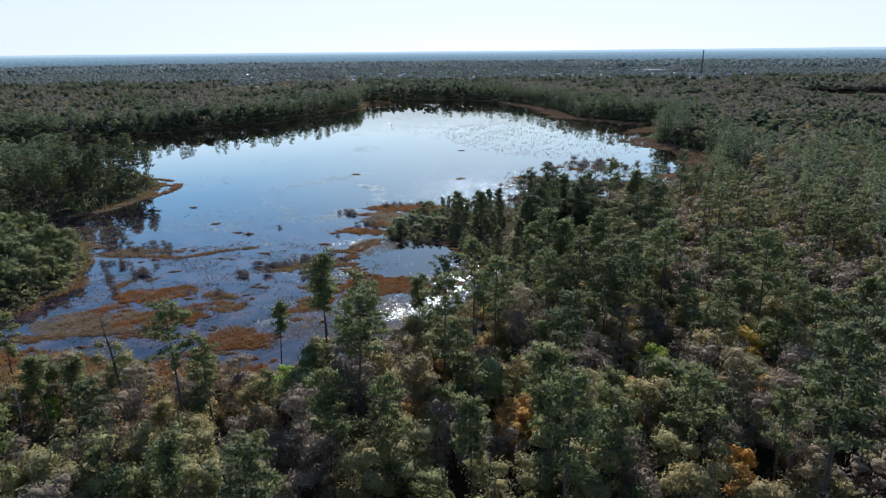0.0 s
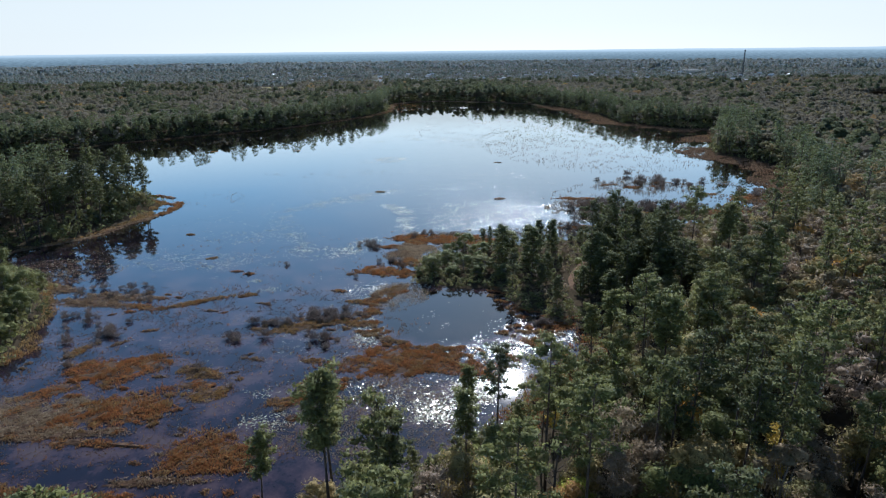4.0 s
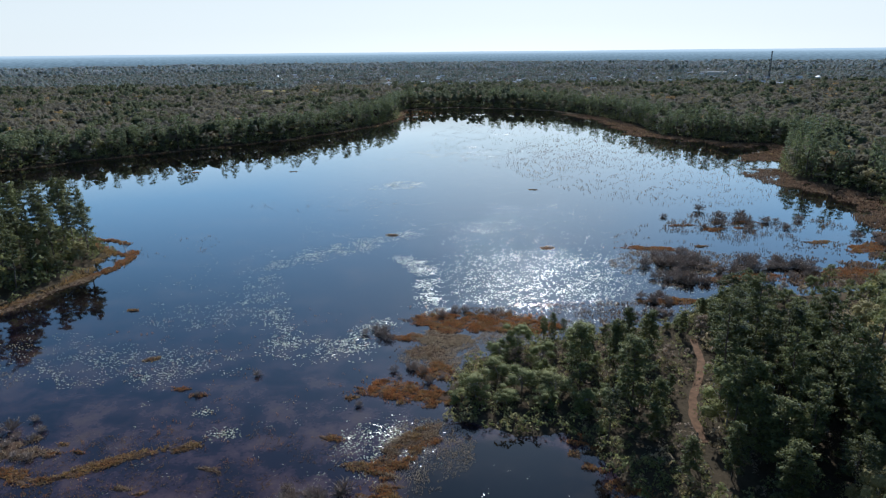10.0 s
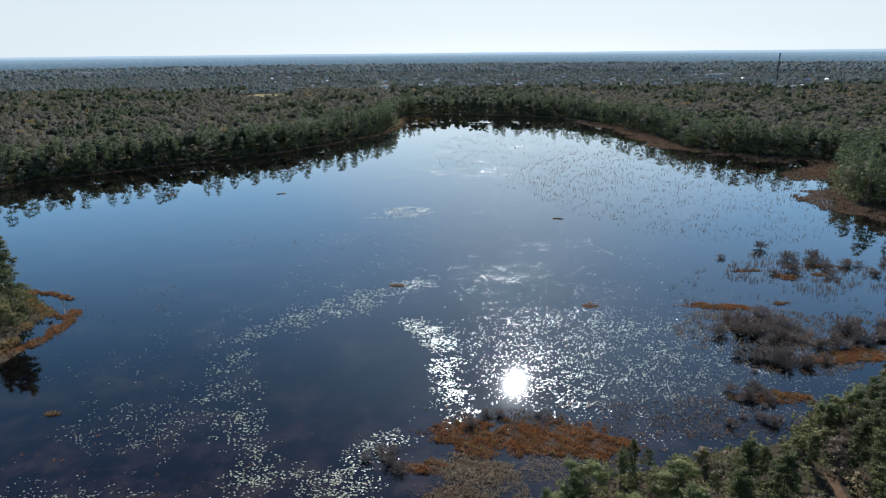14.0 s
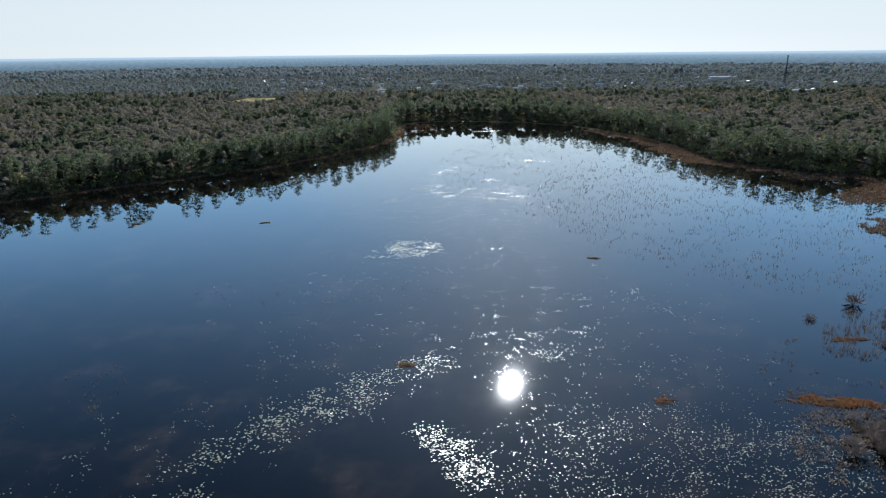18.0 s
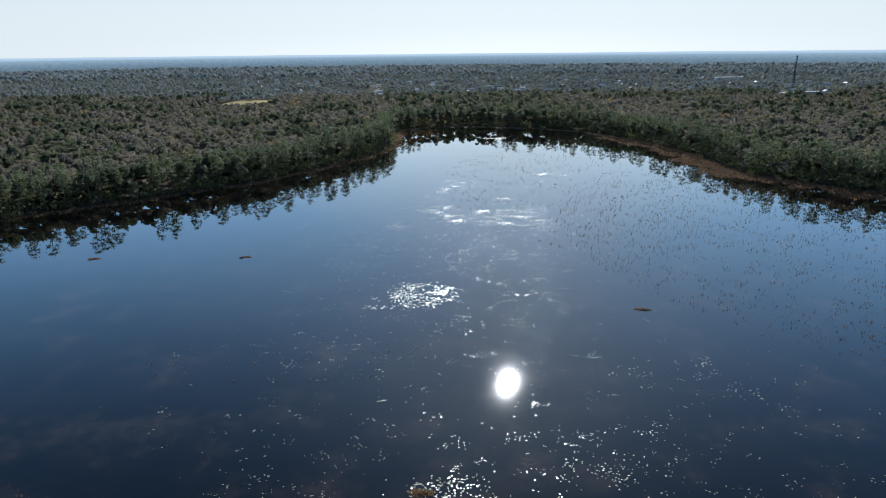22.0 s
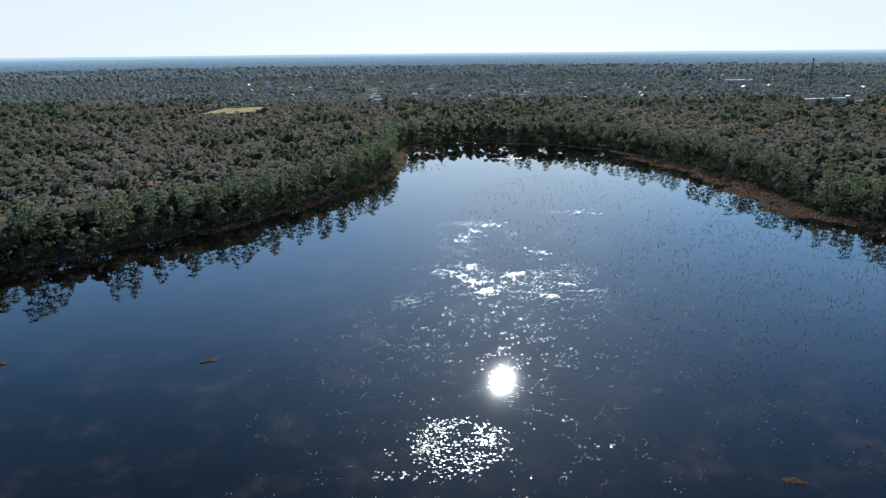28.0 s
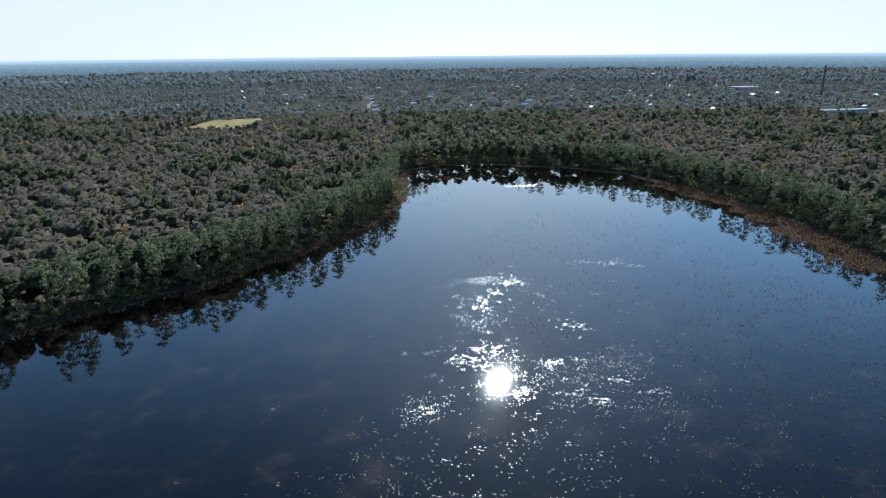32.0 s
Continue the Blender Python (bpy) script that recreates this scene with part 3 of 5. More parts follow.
for x, y, h, w in [(35.2, 102.8, 11, 0), (14.8, 97.4, 11, 1), (57, 104.5, 12, 5), (-3.3, 134, 9.5, 1), (50.7, 149.3, 10, 2), (69, 124.6, 10, 3), (70.3, 172.3, 9.5, 3), (92, 128, 11, 5)]:
    stand("autumn_tree", w, x, y, h)
SPOTS = np.array(STANDING)
X, Y = jitter(-100, 136, 64, 320, 5.9, RNG)
S = shore(X, Y)
keep = near_zone(X, Y) & (S > 1.5) & (np.hypot(X[:, None] - SPOTS[None, :, 0], Y[:, None] - SPOTS[None, :, 1]) > SPOTS[None, :, 2]).all(1)
spare = []
order = np.flatnonzero(keep)
RNG.shuffle(order)
order = order[np.argsort(~((Y[order] > 225) & (X[order] < 76)), kind="stable")]
for i in order:
    x, y, s = X[i], Y[i], S[i]
    pen = y > 215 and x < 96
    n1, r, r2 = fbm(x, y, 16.0, 5.0), RNG.random(), RNG.random()
    if pen:
        pick = "pine_tree" if r < 0.8 else "oak_tree" if r < 0.96 else "grey_tree"
        if s < 7:
            pick = "oak_tree" if r < 0.7 else "pine_tree"
    elif y > 146 and x < 100:
        pick = "pine_tree" if r < 0.36 else "oak_tree" if r < 0.86 else "autumn_tree"
    elif n1 > 0.2:
        pick = "grey_tree" if r < 0.48 else "autumn_tree" if r < 0.76 else "oak_tree" if r < 0.92 else "pine_tree"
    elif n1 < -0.3:
        pick = "pine_tree" if r < 0.36 else "oak_tree" if r < 0.74 else "grey_tree" if r < 0.84 else "autumn_tree"
    else:
        pick = "oak_tree" if r < 0.34 else "pine_tree" if r < 0.46 else "grey_tree" if r < 0.66 else "autumn_tree" if r < 0.91 else "dead_tree"
    if COUNT[pick] >= LIMIT[pick]:
        spare.append((x, y, s))
        continue
    if x < -6 and (y > 127 and s < 17 or r2 < 0.35):
        continue
    if y > 216 and pick == "autumn_tree":
        pick = "grey_tree"
    size = 1.0
    if 140 < y < 216 and s < 7 and x > 24:
        continue
    if 56 < x < 112 and 196 < y < 230 and r2 < (0.82 if x < 64 else 0.4):
        continue
    if abs(x - 58 - (y - 240) * 0.3) < 3.6 and 234 < y < 284:
        continue
    if x < 62 and y > 236 and r2 < 0.55:
        continue
    if 42 < x < 62 and 206 < y < 252 and r2 < 0.62 or 24 < x < 50 and 186 < y < 233:
        continue
    if y > 236 and x < (31 if y < 262 else 37):
        size = 0.42 if y < 268 else 0.36
        if COUNT["oak_tree"] >= LIMIT["oak_tree"] or abs(x - 15) < 2:
            continue
        pick = "oak_tree"
        if y > 274 and x > 22 or r2 < 0.12:
            pick, size = "pine_tree", 0.42
    elif y > 290:
        size = 0.45
    elif y > 236 and x < 38:
        size = 0.45 if y < 262 else 0.7
    elif y > 263:
        size = 0.45 if x < 62 else 0.62
        if y > 271 and x < 75:
            size = 0.34
    elif y > 216:
        size = 0.72 if x < 62 else 0.92
    elif y > 140 and s < 24:
        size = 0.30 + 0.028 * s
    if x < -4 and y > 96:
        size *= 0.8
    if -11 < x - 58 - (y - 240) * 0.3 < -4 and 222 < y < 262:
        size *= 0.55
    if pick == "pine_tree" and y < 216 and r2 > 0.7:
        size *= 1.18
    place(pick, x, y, float(land_height(x, y, s)) - 0.15, RNG, size, ((6, 3, 6, 5) if pen else (1, 2, 4, 1, 7, 0)) if pick == "pine_tree" else (5, 6, 2) if pick == "oak_tree" and pen else None)


def western_groves(x, y):
    return (x < -84) & (x > -172) & (y > 150) & (y < 400)


X, Y = jitter(-172, -84, 150, 400, 7.2, RNG)
S = shore(X, Y)
for x, y, s in zip(X, Y, S):
    if s < 2 or abs(x - 10) > y * 0.76 + 60 or x > -121 and y > 315:
        continue
    z = float(land_height(x, y, s)) - 0.15
    if y < 262:
        place("oak_tree", x, y, z, RNG, 0.7 if s > 5 else 0.55, (5, 6))
    elif RNG.random() < 0.86:
        place("pine_tree", x, y, z, RNG, RNG.uniform(0.76, 1.0), (0, 3, 5, 0))
    else:
        place("oak_tree", x, y, z, RNG, 0.8, (5, 0))


for kind, rest in UNPLACED.items():
    for k in rest:
        for ob in (*KINDS[kind][k].children, KINDS[kind][k]):
            bpy.data.objects.remove(ob)


# ---- woods too dense to count ----
def shapes_joined(shapes, xy, z, scale, which, tint, rng):
    """Many trees in one mesh: leaf verts with normals, leaf quads, tints, and the stems."""
    lv, lq, lt, nl, wv, wq, k = [], [], [], 0, [], [], 0
    for w, (sv, sq, leaf, quads) in enumerate(shapes):
        idx = np.flatnonzero(which == w)
        if not len(idx):
            continue
        a = rng.uniform(0, 6.283, len(idx))
        ca, sa, sc = np.cos(a)[:, None], np.sin(a)[:, None], scale[idx][:, None]

        def turned(v):
            v = np.asarray(v)[None]
            return np.stack([v[..., 0] * ca - v[..., 1] * sa, v[..., 0] * sa + v[..., 1] * ca, np.repeat(v[..., 2], len(idx), 0)], -1)

        def moved(v):
            return turned(v) * sc[..., None] + np.column_stack([xy[idx], z[idx]])[:, None]
        lv.append(np.concatenate([moved(leaf[:, :3]), turned(leaf[:, 3:])], -1).reshape(-1, 6))
        lq.append((quads[None] + (np.arange(len(idx)) * len(leaf))[:, None, None]).reshape(-1, 4) + nl)
        nl += len(lv[-1])
        lt.append(np.repeat(tint[idx], leaf.shape[0]))
        if sv is not None:
            Wd = moved(sv)
            wv.append(Wd.reshape(-1, 3))
            wq.append((sq[None] + (np.arange(len(idx)) * len(sv))[:, None, None]).reshape(-1, 4) + k)
            k += Wd.shape[0] * Wd.shape[1]
    return np.concatenate(lv), np.concatenate(lq), np.concatenate(lt), (np.concatenate(wv), np.concatenate(wq)) if wv else None


def woods(name, label, shapes, x, y, s, scale, which, tint, rng, mat=None):
    z = land_height(x, y, s) - 0.2
    lv, lq, lt, wood = shapes_joined(shapes, np.column_stack([x, y]), z, scale, which, tint, rng)
    root = tagged(new(name, mesh_of(name, lv[:, :3], lq, tint=lt, mat=mat or LEAVES, smooth=True, normals=lv[:, 3:])), label, "woods", kind="stuff")
    if wood:
        tagged(part("stems", mesh_of("stems", *wood, mat=BARK), root), kind="stuff")
    return root


def canopy(name, label, x, y, z, h, r, kind, tint, clumps, rng, tufts=6, form=DOME, mat=None):
    """Crowns as heaps of uneven leafy lumps with loose sprays on them, all in one mesh; kind 0 carries its crown high on a stem."""
    n = len(x)
    if not n:
        return
    idx = np.repeat(np.arange(n), clumps)
    j = np.tile(np.arange(clumps), n)
    a = j * 2.4 + np.repeat(rng.uniform(0, 6.283, n), clumps)
    out = np.where(j == 0, 0.05, rng.uniform(0.3, 0.66, len(idx)))
    pine = kind[idx] == 0
    lo, hi = np.where(pine, 0.56, 0.52), np.where(pine, 0.92, 0.84)
    up = np.where(j == 0, np.where(pine, 0.66, 0.48), lo + (hi - lo) * rng.random(len(idx)))
    rad = r[idx] * np.where(j == 0, 0.95, rng.uniform(0.34, 0.56, len(idx)))
    c = np.column_stack([x[idx] + np.cos(a) * out * r[idx], y[idx] + np.sin(a) * out * r[idx], z[idx] + up * h[idx]])
    lv, lq = lumps_at(c, rad * 0.9, 0.85, rng, form)
    heart = np.column_stack([x, y, z + 0.45 * h])
    own = np.repeat(idx, len(form[0]))
    lv[:, 3:] = unit(0.4 * lv[:, 3:] + 0.35 * unit(lv[:, :3] - heart[own]) + np.array([0, 0, 1.15]))
    tone = np.repeat(rng.normal(0, 0.02, len(idx)), len(form[0]))
    each = np.repeat(np.arange(len(idx)), tufts)
    nrm = unit(rng.normal(size=(len(each), 3)) + np.array([0, 0, 0.55]))
    nrm[:, 2] = np.abs(nrm[:, 2]) - 0.15
    pos = c[each] + nrm * (rad[each] * rng.uniform(0.85, 1.12, len(each)))[:, None] * np.array([1, 1, 0.85])
    d = unit(np.cross(nrm, rng.normal(size=nrm.shape)) + 0.35 * nrm)
    cv, cq = cards(pos, d, rad[each] * rng.uniform(0.4, 0.8, len(each)), rad[each] * rng.uniform(0.3, 0.55, len(each)), unit(0.4 * nrm + 0.4 * unit(pos - heart[idx[each]])), rng, 1.3)
    v, q = merge([(lv, lq), (cv, cq)])
    t = np.concatenate([tint[own] + tone, np.repeat(tint[idx[each]] + rng.normal(0, 0.03, len(each)), 4)])
    me = mesh_of(name, v[:, :3], q, smooth=True, normals=v[:, 3:], tint=t, mat=mat or CANOPY)
    return tagged(new(name, me), label, "woods", kind="stuff")


R2 = np.random.default_rng(23)
MID = [pine_shape(R2, h, 17, 1, 9, 2.0, c, w, 4, 0.6, DOME) for h, c, w in ((21, 0.40, 3.2), (22.5, 0.48, 3.3), (18.5, 0.34, 2.9))]
MID += [broad_shape(R2, h, w, 9, 12, 1.15, 0.2, 4, t, 0.7, DOME) for h, w, t in ((13, 5.0, 0.6), (11, 4.6, 0.6), (14, 5.4, 0.4), (12, 5.0, 0.4))]


def wood_mix(x, y, s, rng):
    """Kind (0 pine, 1 leafy, 2 half-bare) and tint of each tree, by where it grows."""
    n1, n2, r = fbm(x, y, 45.0, 7.0), fbm(x, y, 18.0, 2.0), rng.random(len(x))
    pine = np.where(s < 32, 0.84, 0.28 + 0.30 * np.clip(n1, -0.6, 1))
    pine = np.where((x < -60) & (y > 480) & (s > 34), 0.03 + 0.55 * (n1 > 0.42), pine)
    pine = np.where((x > 170) & (y > 560) & (s > 34), 0.03 + 0.55 * (n1 > 0.45), pine)
    pine = np.where((x > 90) & (y < 520) & (s > 16), 0.26, pine)
    grey = np.where((x < -60) & (y > 480), 0.86, np.where((x > 170) & (y > 560), 0.85, 0.5))
    oaks = (x < -80) & (y > 150) & (y < 262)
    pine = np.where(oaks, 0.06, pine)
    grey = np.where(oaks, 0.05, grey)
    kind = np.where(r < pine, 0, np.where(rng.random(len(x)) < grey, 2, 1))
    t = np.select([kind == 0, kind == 1], [rng.uniform(0.05, 0.28, len(x)), rng.uniform(0.34, 0.60, len(x)) + 0.05 * n2], rng.uniform(0.60, 0.80, len(x)) + 0.05 * n2)
    t = np.where((kind == 0) & (s < 36), t * 0.75, t)
    t = np.where(oaks & (kind == 1), rng.uniform(0.12, 0.36, len(x)), t)
    gold = (kind == 1) & ~oaks & (rng.random(len(x)) < 0.10)
    return kind, np.where(gold, rng.uniform(0.86, 0.93, len(x)), t)


def pick_shape(kind, groups, rng):
    out = np.zeros(len(kind), int)
    for k, g in enumerate(groups):
        m = kind == k
        out[m] = rng.choice(g, m.sum())
    return out


FIELD = (-312, 1392, 46, 70)


def in_field(x, y):
    return (np.abs(x - FIELD[0] - 0.1 * (y - FIELD[1])) < FIELD[2]) & (np.abs(y - FIELD[1] - 0.3 * (x - FIELD[0])) < FIELD[3])


FINE = [pine_shape(R2, 21, 15, 3, 12, 1.25, 0.5, 3.6, 5, 0.75), pine_shape(R2, 19, 15, 3, 12, 1.2, 0.45, 3.4, 5, 0.75), broad_shape(R2, 12, 4.4, 12, 36, 0.85, 0.2, 5), broad_shape(R2, 11, 4.2, 12, 36, 0.85, 0.2, 5),
        broad_shape(R2, 13, 4.4, 12, 36, 0.8, 0.25, 5, 0.32, 0.55), broad_shape(R2, 12, 4.2, 12, 36, 0.8, 0.25, 5, 0.32, 0.55)]
# middle distance, on both sides of the lake
X, Y = jitter(-620, 560, 70, 1010, 6.4, R2)
S = shore(X, Y)
wedge = np.abs(X - 10) < (Y - 0) * 0.76 + 30
deep = (S > 30) & (Y > 380)
ok = (S > np.where(Y < 420, 4.0, 2.5)) & wedge & ~near_zone(X, Y) & ~western_groves(X, Y) & (~deep | (R2.random(len(X)) < 0.62))
sp = np.array(spare) if spare else np.zeros((0, 3))
X, Y, S = np.concatenate([X[ok], sp[:, 0]]), np.concatenate([Y[ok], sp[:, 1]]), np.concatenate([S[ok], sp[:, 2]])
kind, tint = wood_mix(X, Y, S, R2)
size = R2.uniform(0.74, 1.24, len(X))
size[(S < 20) & (Y > 420) & (kind == 0)] *= 1.03
size[(Y > 288) & (Y < 330) & (X > 0) & (X < 200)] *= 0.6
close = (X > -20) & (X < 175) & (Y < 330) & (Y > 60) | (Y < 170)
fine = ((Y < 420) & (np.abs(X) < 320) | (S < 16)) & ~close
for side, m in (("west", X < 0), ("east", X >= 0)):
    for label, f, shapes, groups in (("beside the marsh", close, FINE, ([0, 1], [2, 3], [4, 5])), ("on the shore", fine, MID, ([0, 1, 2], [3, 4], [5, 6]))):
        g = m & f
        if g.any():
            woods("woods", "dense mixed woods of pine and half-bare grey trees " + label, shapes, X[g], Y[g], S[g], size[g], pick_shape(kind[g], groups, R2), tint[g], R2, BRIGHTENED_SHORE_LEAVES if f is fine else LEAVES)
    g = m & ~fine & ~close
    canopy("woods", "dense half-bare grey woods with dark pines behind the shore", X[g], Y[g], land_height(X[g], Y[g], S[g]), (0.5 + 0.5 * size[g]) * np.where(kind[g] == 0, 19, 15.5), (0.3 + 0.7 * size[g]) * np.where(kind[g] == 0, 4.9, 6.5), kind[g], tint[g], 4, R2, 6)


# the same woods going on to either side of the path and behind it
X, Y = jitter(-340, 340, -70, 780, 9.0, R2)
S = shore(X, Y)
ok = (S > 4) & ((np.abs(X - 10) >= Y * 0.76 + 30) | (Y < 64) | (X > -135) & (X < -70) & (Y < 152)) & ~near_zone(X, Y) & ~western_groves(X, Y)
X, Y, S = X[ok], Y[ok], S[ok]
kind, tint = wood_mix(X, Y, S, R2)
f = R2.uniform(0.8, 1.2, len(X))
canopy("woods", "dense mixed woods around the marsh", X, Y, land_height(X, Y, S), f * np.where(kind == 0, 19, 13), f * np.where(kind == 0, 4.4, 5.4), kind, tint, 3, R2, 3)


# house plots beyond the woods, and the clearings in front of them
PLOTS = [(236, 1645), (121, 1636), (396, 1814), (399, 1596), (601, 1509), (580, 1575), (-232, 1800), (27, 1490), (292, 1552), (-39, 1500), (-612, 1567), (-719, 1551)]
R4 = np.random.default_rng(47)
for row in range(12):
    for col in range(-9, 16):
        x, y = col * 62 + R4.normal(0, 16) + 20 * (row % 2), 1470 + row * 88 + R4.normal(0, 14) + 12 * col * (0.3 if col > 0 else -0.2)
        if R4.random() < (0.85 if col > -3 else 0.45) and abs(x) < y * 0.66 and all(abs(x - a) + abs(y - b) > 32 for a, b in PLOTS) and not in_field(np.array(x), np.array(y)):
            PLOTS.append((x, y))


def cleared(x, y):
    out = in_field(x, y) | ((x > 560) & (x < 710) & (y > 1300) & (y < 1440)) | ((np.abs(x + 134) < 22) & (y > 1560) & (y < 1980)) | (np.abs(x - 700 - (y - 1430) * 1.1) < 26) & (y > 1340) & (y < 1560)
    for a, b in PLOTS:
        out = out | ((np.abs(x - a * (1 - (b - y) / b)) < 13) & (y > b - 84) & (y < b + 9))
    return out


# beyond the lake
X, Y = jitter(-1150, 1150, 1000, 1420, 9.4, R2)
S = shore(X, Y)
ok = (S > 2) & (np.abs(X) < Y * 0.78) & ~cleared(X, Y) & ~((np.abs(X) > 580) & (Y < 1010))
X, Y, S = X[ok], Y[ok], S[ok]
kind, tint = wood_mix(X, Y, S, R2)
f = R2.uniform(0.8, 1.2, len(X))
f[(np.abs(X - FIELD[0]) < 62) & (Y > FIELD[1] - 190) & (Y < FIELD[1])] *= 0.42
canopy("woods", "far belt of mixed woods behind the lake", X, Y, land_height(X, Y, S), f * np.where(kind == 0, 19, 14) * np.where(S < 50, 1.15, 1), f * np.where(kind == 0, 5.0, 6.6), kind, tint, 3, R2, 5)


def scatter(n, r0, r1, rng):
    r = np.sqrt(rng.uniform(r0 * r0, r1 * r1, n))
    a = rng.uniform(-0.72, 0.72, n)
    return r * np.sin(a), r * np.cos(a)


def tiny_woods(label, n, r0, r1, size, rng, clear=0.0):
    x, y = scatter(n, r0, r1, rng)
    ok = ((y > 1420) if r0 < 1500 else (y > 0)) & ~cleared(x, y) & (fbm(x, y, 60.0, 4.0) > -clear)
    x, y = x[ok], y[ok]
    t = np.where(rng.random(len(x)) < 0.5, 0.40 + 0.3 * fbm(x, y, 55.0, 2.0), rng.uniform(0.12, 0.62, len(x)))
    t = np.clip(t + rng.normal(0, 0.04, len(x)), 0, 0.74)
    f = size * rng.uniform(0.55, 1.35, len(x)) * (1 + 0.25 * fbm(x, y, 90.0, 6.0))
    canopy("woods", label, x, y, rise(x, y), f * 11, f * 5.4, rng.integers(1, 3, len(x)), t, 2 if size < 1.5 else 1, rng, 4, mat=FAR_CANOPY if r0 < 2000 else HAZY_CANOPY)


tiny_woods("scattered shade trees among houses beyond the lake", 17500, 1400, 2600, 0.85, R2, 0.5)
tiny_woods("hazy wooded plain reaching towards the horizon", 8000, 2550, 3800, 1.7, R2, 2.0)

# ---- undergrowth ----
BUSH = [broad_shape(R2, h, w, k, 9, c, 0.1, 3, core=0) for h, w, k, c in ((3.2, 2.1, 5, 0.8), (2.4, 1.8, 4, 0.72), (4.5, 2.4, 6, 0.9))]
BUSH = [(None, None, *b[2:]) for b in BUSH]


def undergrowth(label, x, y, s, scale, tint, rng):
    v, q, tv, _ = shapes_joined(BUSH, np.column_stack([x, y]), land_height(x, y, s) - 0.1, scale, rng.integers(0, 3, len(x)), tint, rng)
    tagged(new("undergrowth", mesh_of("undergrowth", v[:, :3], q, tint=tv, mat=LEAVES, smooth=True, normals=v[:, 3:])), label, "shrubs", kind="stuff")


X, Y = jitter(-100, 130, 64, 318, 3.6, R2)
S = shore(X, Y)
ok = near_zone(X, Y) & (S > 0.5) & (R2.random(len(X)) < np.where((X > 54) & (X < 114) & (Y > 194) & (Y < 232), 0.06, 0.34)) & ~((X < -6) & (Y > 132))
X, Y, S = X[ok], Y[ok], S[ok]
undergrowth("tangled low shrubs and saplings under the near trees", X, Y, S, R2.uniform(0.6, 1.2, len(X)), np.where(R2.random(len(X)) < 0.6, R2.uniform(0.0, 0.5, len(X)), R2.uniform(0.55, 0.8, len(X))), R2)
X, Y = jitter(-76, 4, 98, 134, 3.1, R2)
S = shore(X, Y)
ok = (S > 2) & (R2.random(len(X)) < 0.62) & (np.abs(X - 16) < (Y - 3) * 0.74 + 8)
X, Y, S = X[ok], Y[ok], S[ok]
undergrowth("khaki and grey thicket on the near bank of the marsh", X, Y, S, R2.uniform(0.7, 1.5, len(X)), np.where(fbm(X, Y, 7.0, 3.0) + R2.normal(0, 0.3, len(X)) > 0.1, R2.uniform(0.30, 0.58, len(X)), R2.uniform(0.60, 0.84, len(X))), R2)
X, Y = jitter(-2, 112, 140, 320, 2.3, R2)
S = shore(X, Y)
ok = near_zone(X, Y) & (S > -0.6) & (S < 7)
X, Y, S = X[ok], Y[ok], S[ok]
undergrowth("low bushes crowding the water's edge of the wooded point", X, Y, S, R2.uniform(0.4, 1.0, len(X)), R2.uniform(0.10, 0.44, len(X)), R2)
X, Y = jitter(6, 104, 200, 288, 2.1, R2)
S = shore(X, Y)
on_path = (np.abs(X - 14.5) < 1.4) & (Y > 256) | (np.abs(X - np.interp(Y, [240, 248, 257, 267, 278], [56, 57, 64, 69, 70])) < 1.9) & (Y > 222)
ok = near_zone(X, Y) & (S > 1) & ~on_path & (R2.random(len(X)) < np.where(Y > 232, 0.62, 0.4))
X, Y, S = X[ok], Y[ok], S[ok]
undergrowth("low green scrub and seedlings between the trees of the point", X, Y, S, R2.uniform(0.3, 0.75, len(X)), np.where(R2.random(len(X)) < 0.8, R2.uniform(0.08, 0.42, len(X)), R2.uniform(0.6, 0.8, len(X))), R2)
X, Y = jitter(-360, 320, 150, 1030, 4.2, R2)
S = shore(X, Y)
ok = ~near_zone(X, Y) & (S > -0.5) & (S < 16) & (np.abs(X) < Y * 0.76 + 30) & (R2.random(len(X)) < 0.8)
X, Y, S = X[ok], Y[ok], S[ok]
undergrowth("shrubs lining the wooded lake shore", X, Y, S, R2.uniform(0.9, 1.5, len(X)) + 0.09 * np.clip(S, 0, 14), R2.uniform(0.02, 0.42, len(X)), R2)


# ---- sedge beds, tussocks and reeds ----
def blades_at(x, y, z, n_each, length, width, spread, rng, lean=0.35):
    """Tufts of upright blades at the points; corners, four a blade."""
    n = len(x) * n_each
    base = np.column_stack([np.repeat(x, n_each), np.repeat(y, n_each), np.repeat(np.broadcast_to(z, (len(x),)), n_each)]) + np.column_stack([rng.normal(0, spread, (n, 2)), np.zeros(n)])
    d = unit(np.column_stack([rng.normal(0, lean, (n, 2)), np.ones(n)]))
    ln = np.repeat(np.broadcast_to(length, (len(x),)), n_each) * rng.uniform(0.6, 1.25, n)
    return kites(base + d * ln[:, None] * 0.45, d, ln, np.broadcast_to(width, (n,)) * rng.uniform(0.7, 1.3, n), rng)


TONE = {"umber": (0.61, 0.68), "rust": (0.02, 0.42), "brown": (0.2, 0.38), "gold": (0.36, 0.56), "grey": (0.68, 0.85), "pale": (0.85, 1.0)}
WORDS = {"rust": "rust-orange sedge bed standing in shallow lake water", "brown": "dark brown sedge mat standing in shallow lake water", "gold": "golden-brown sedge strip in shallow lake water",
         "grey": "grey-brown withered marsh grass in shallow lake water", "pale": "pale straw-coloured marsh grass in shallow lake water"}


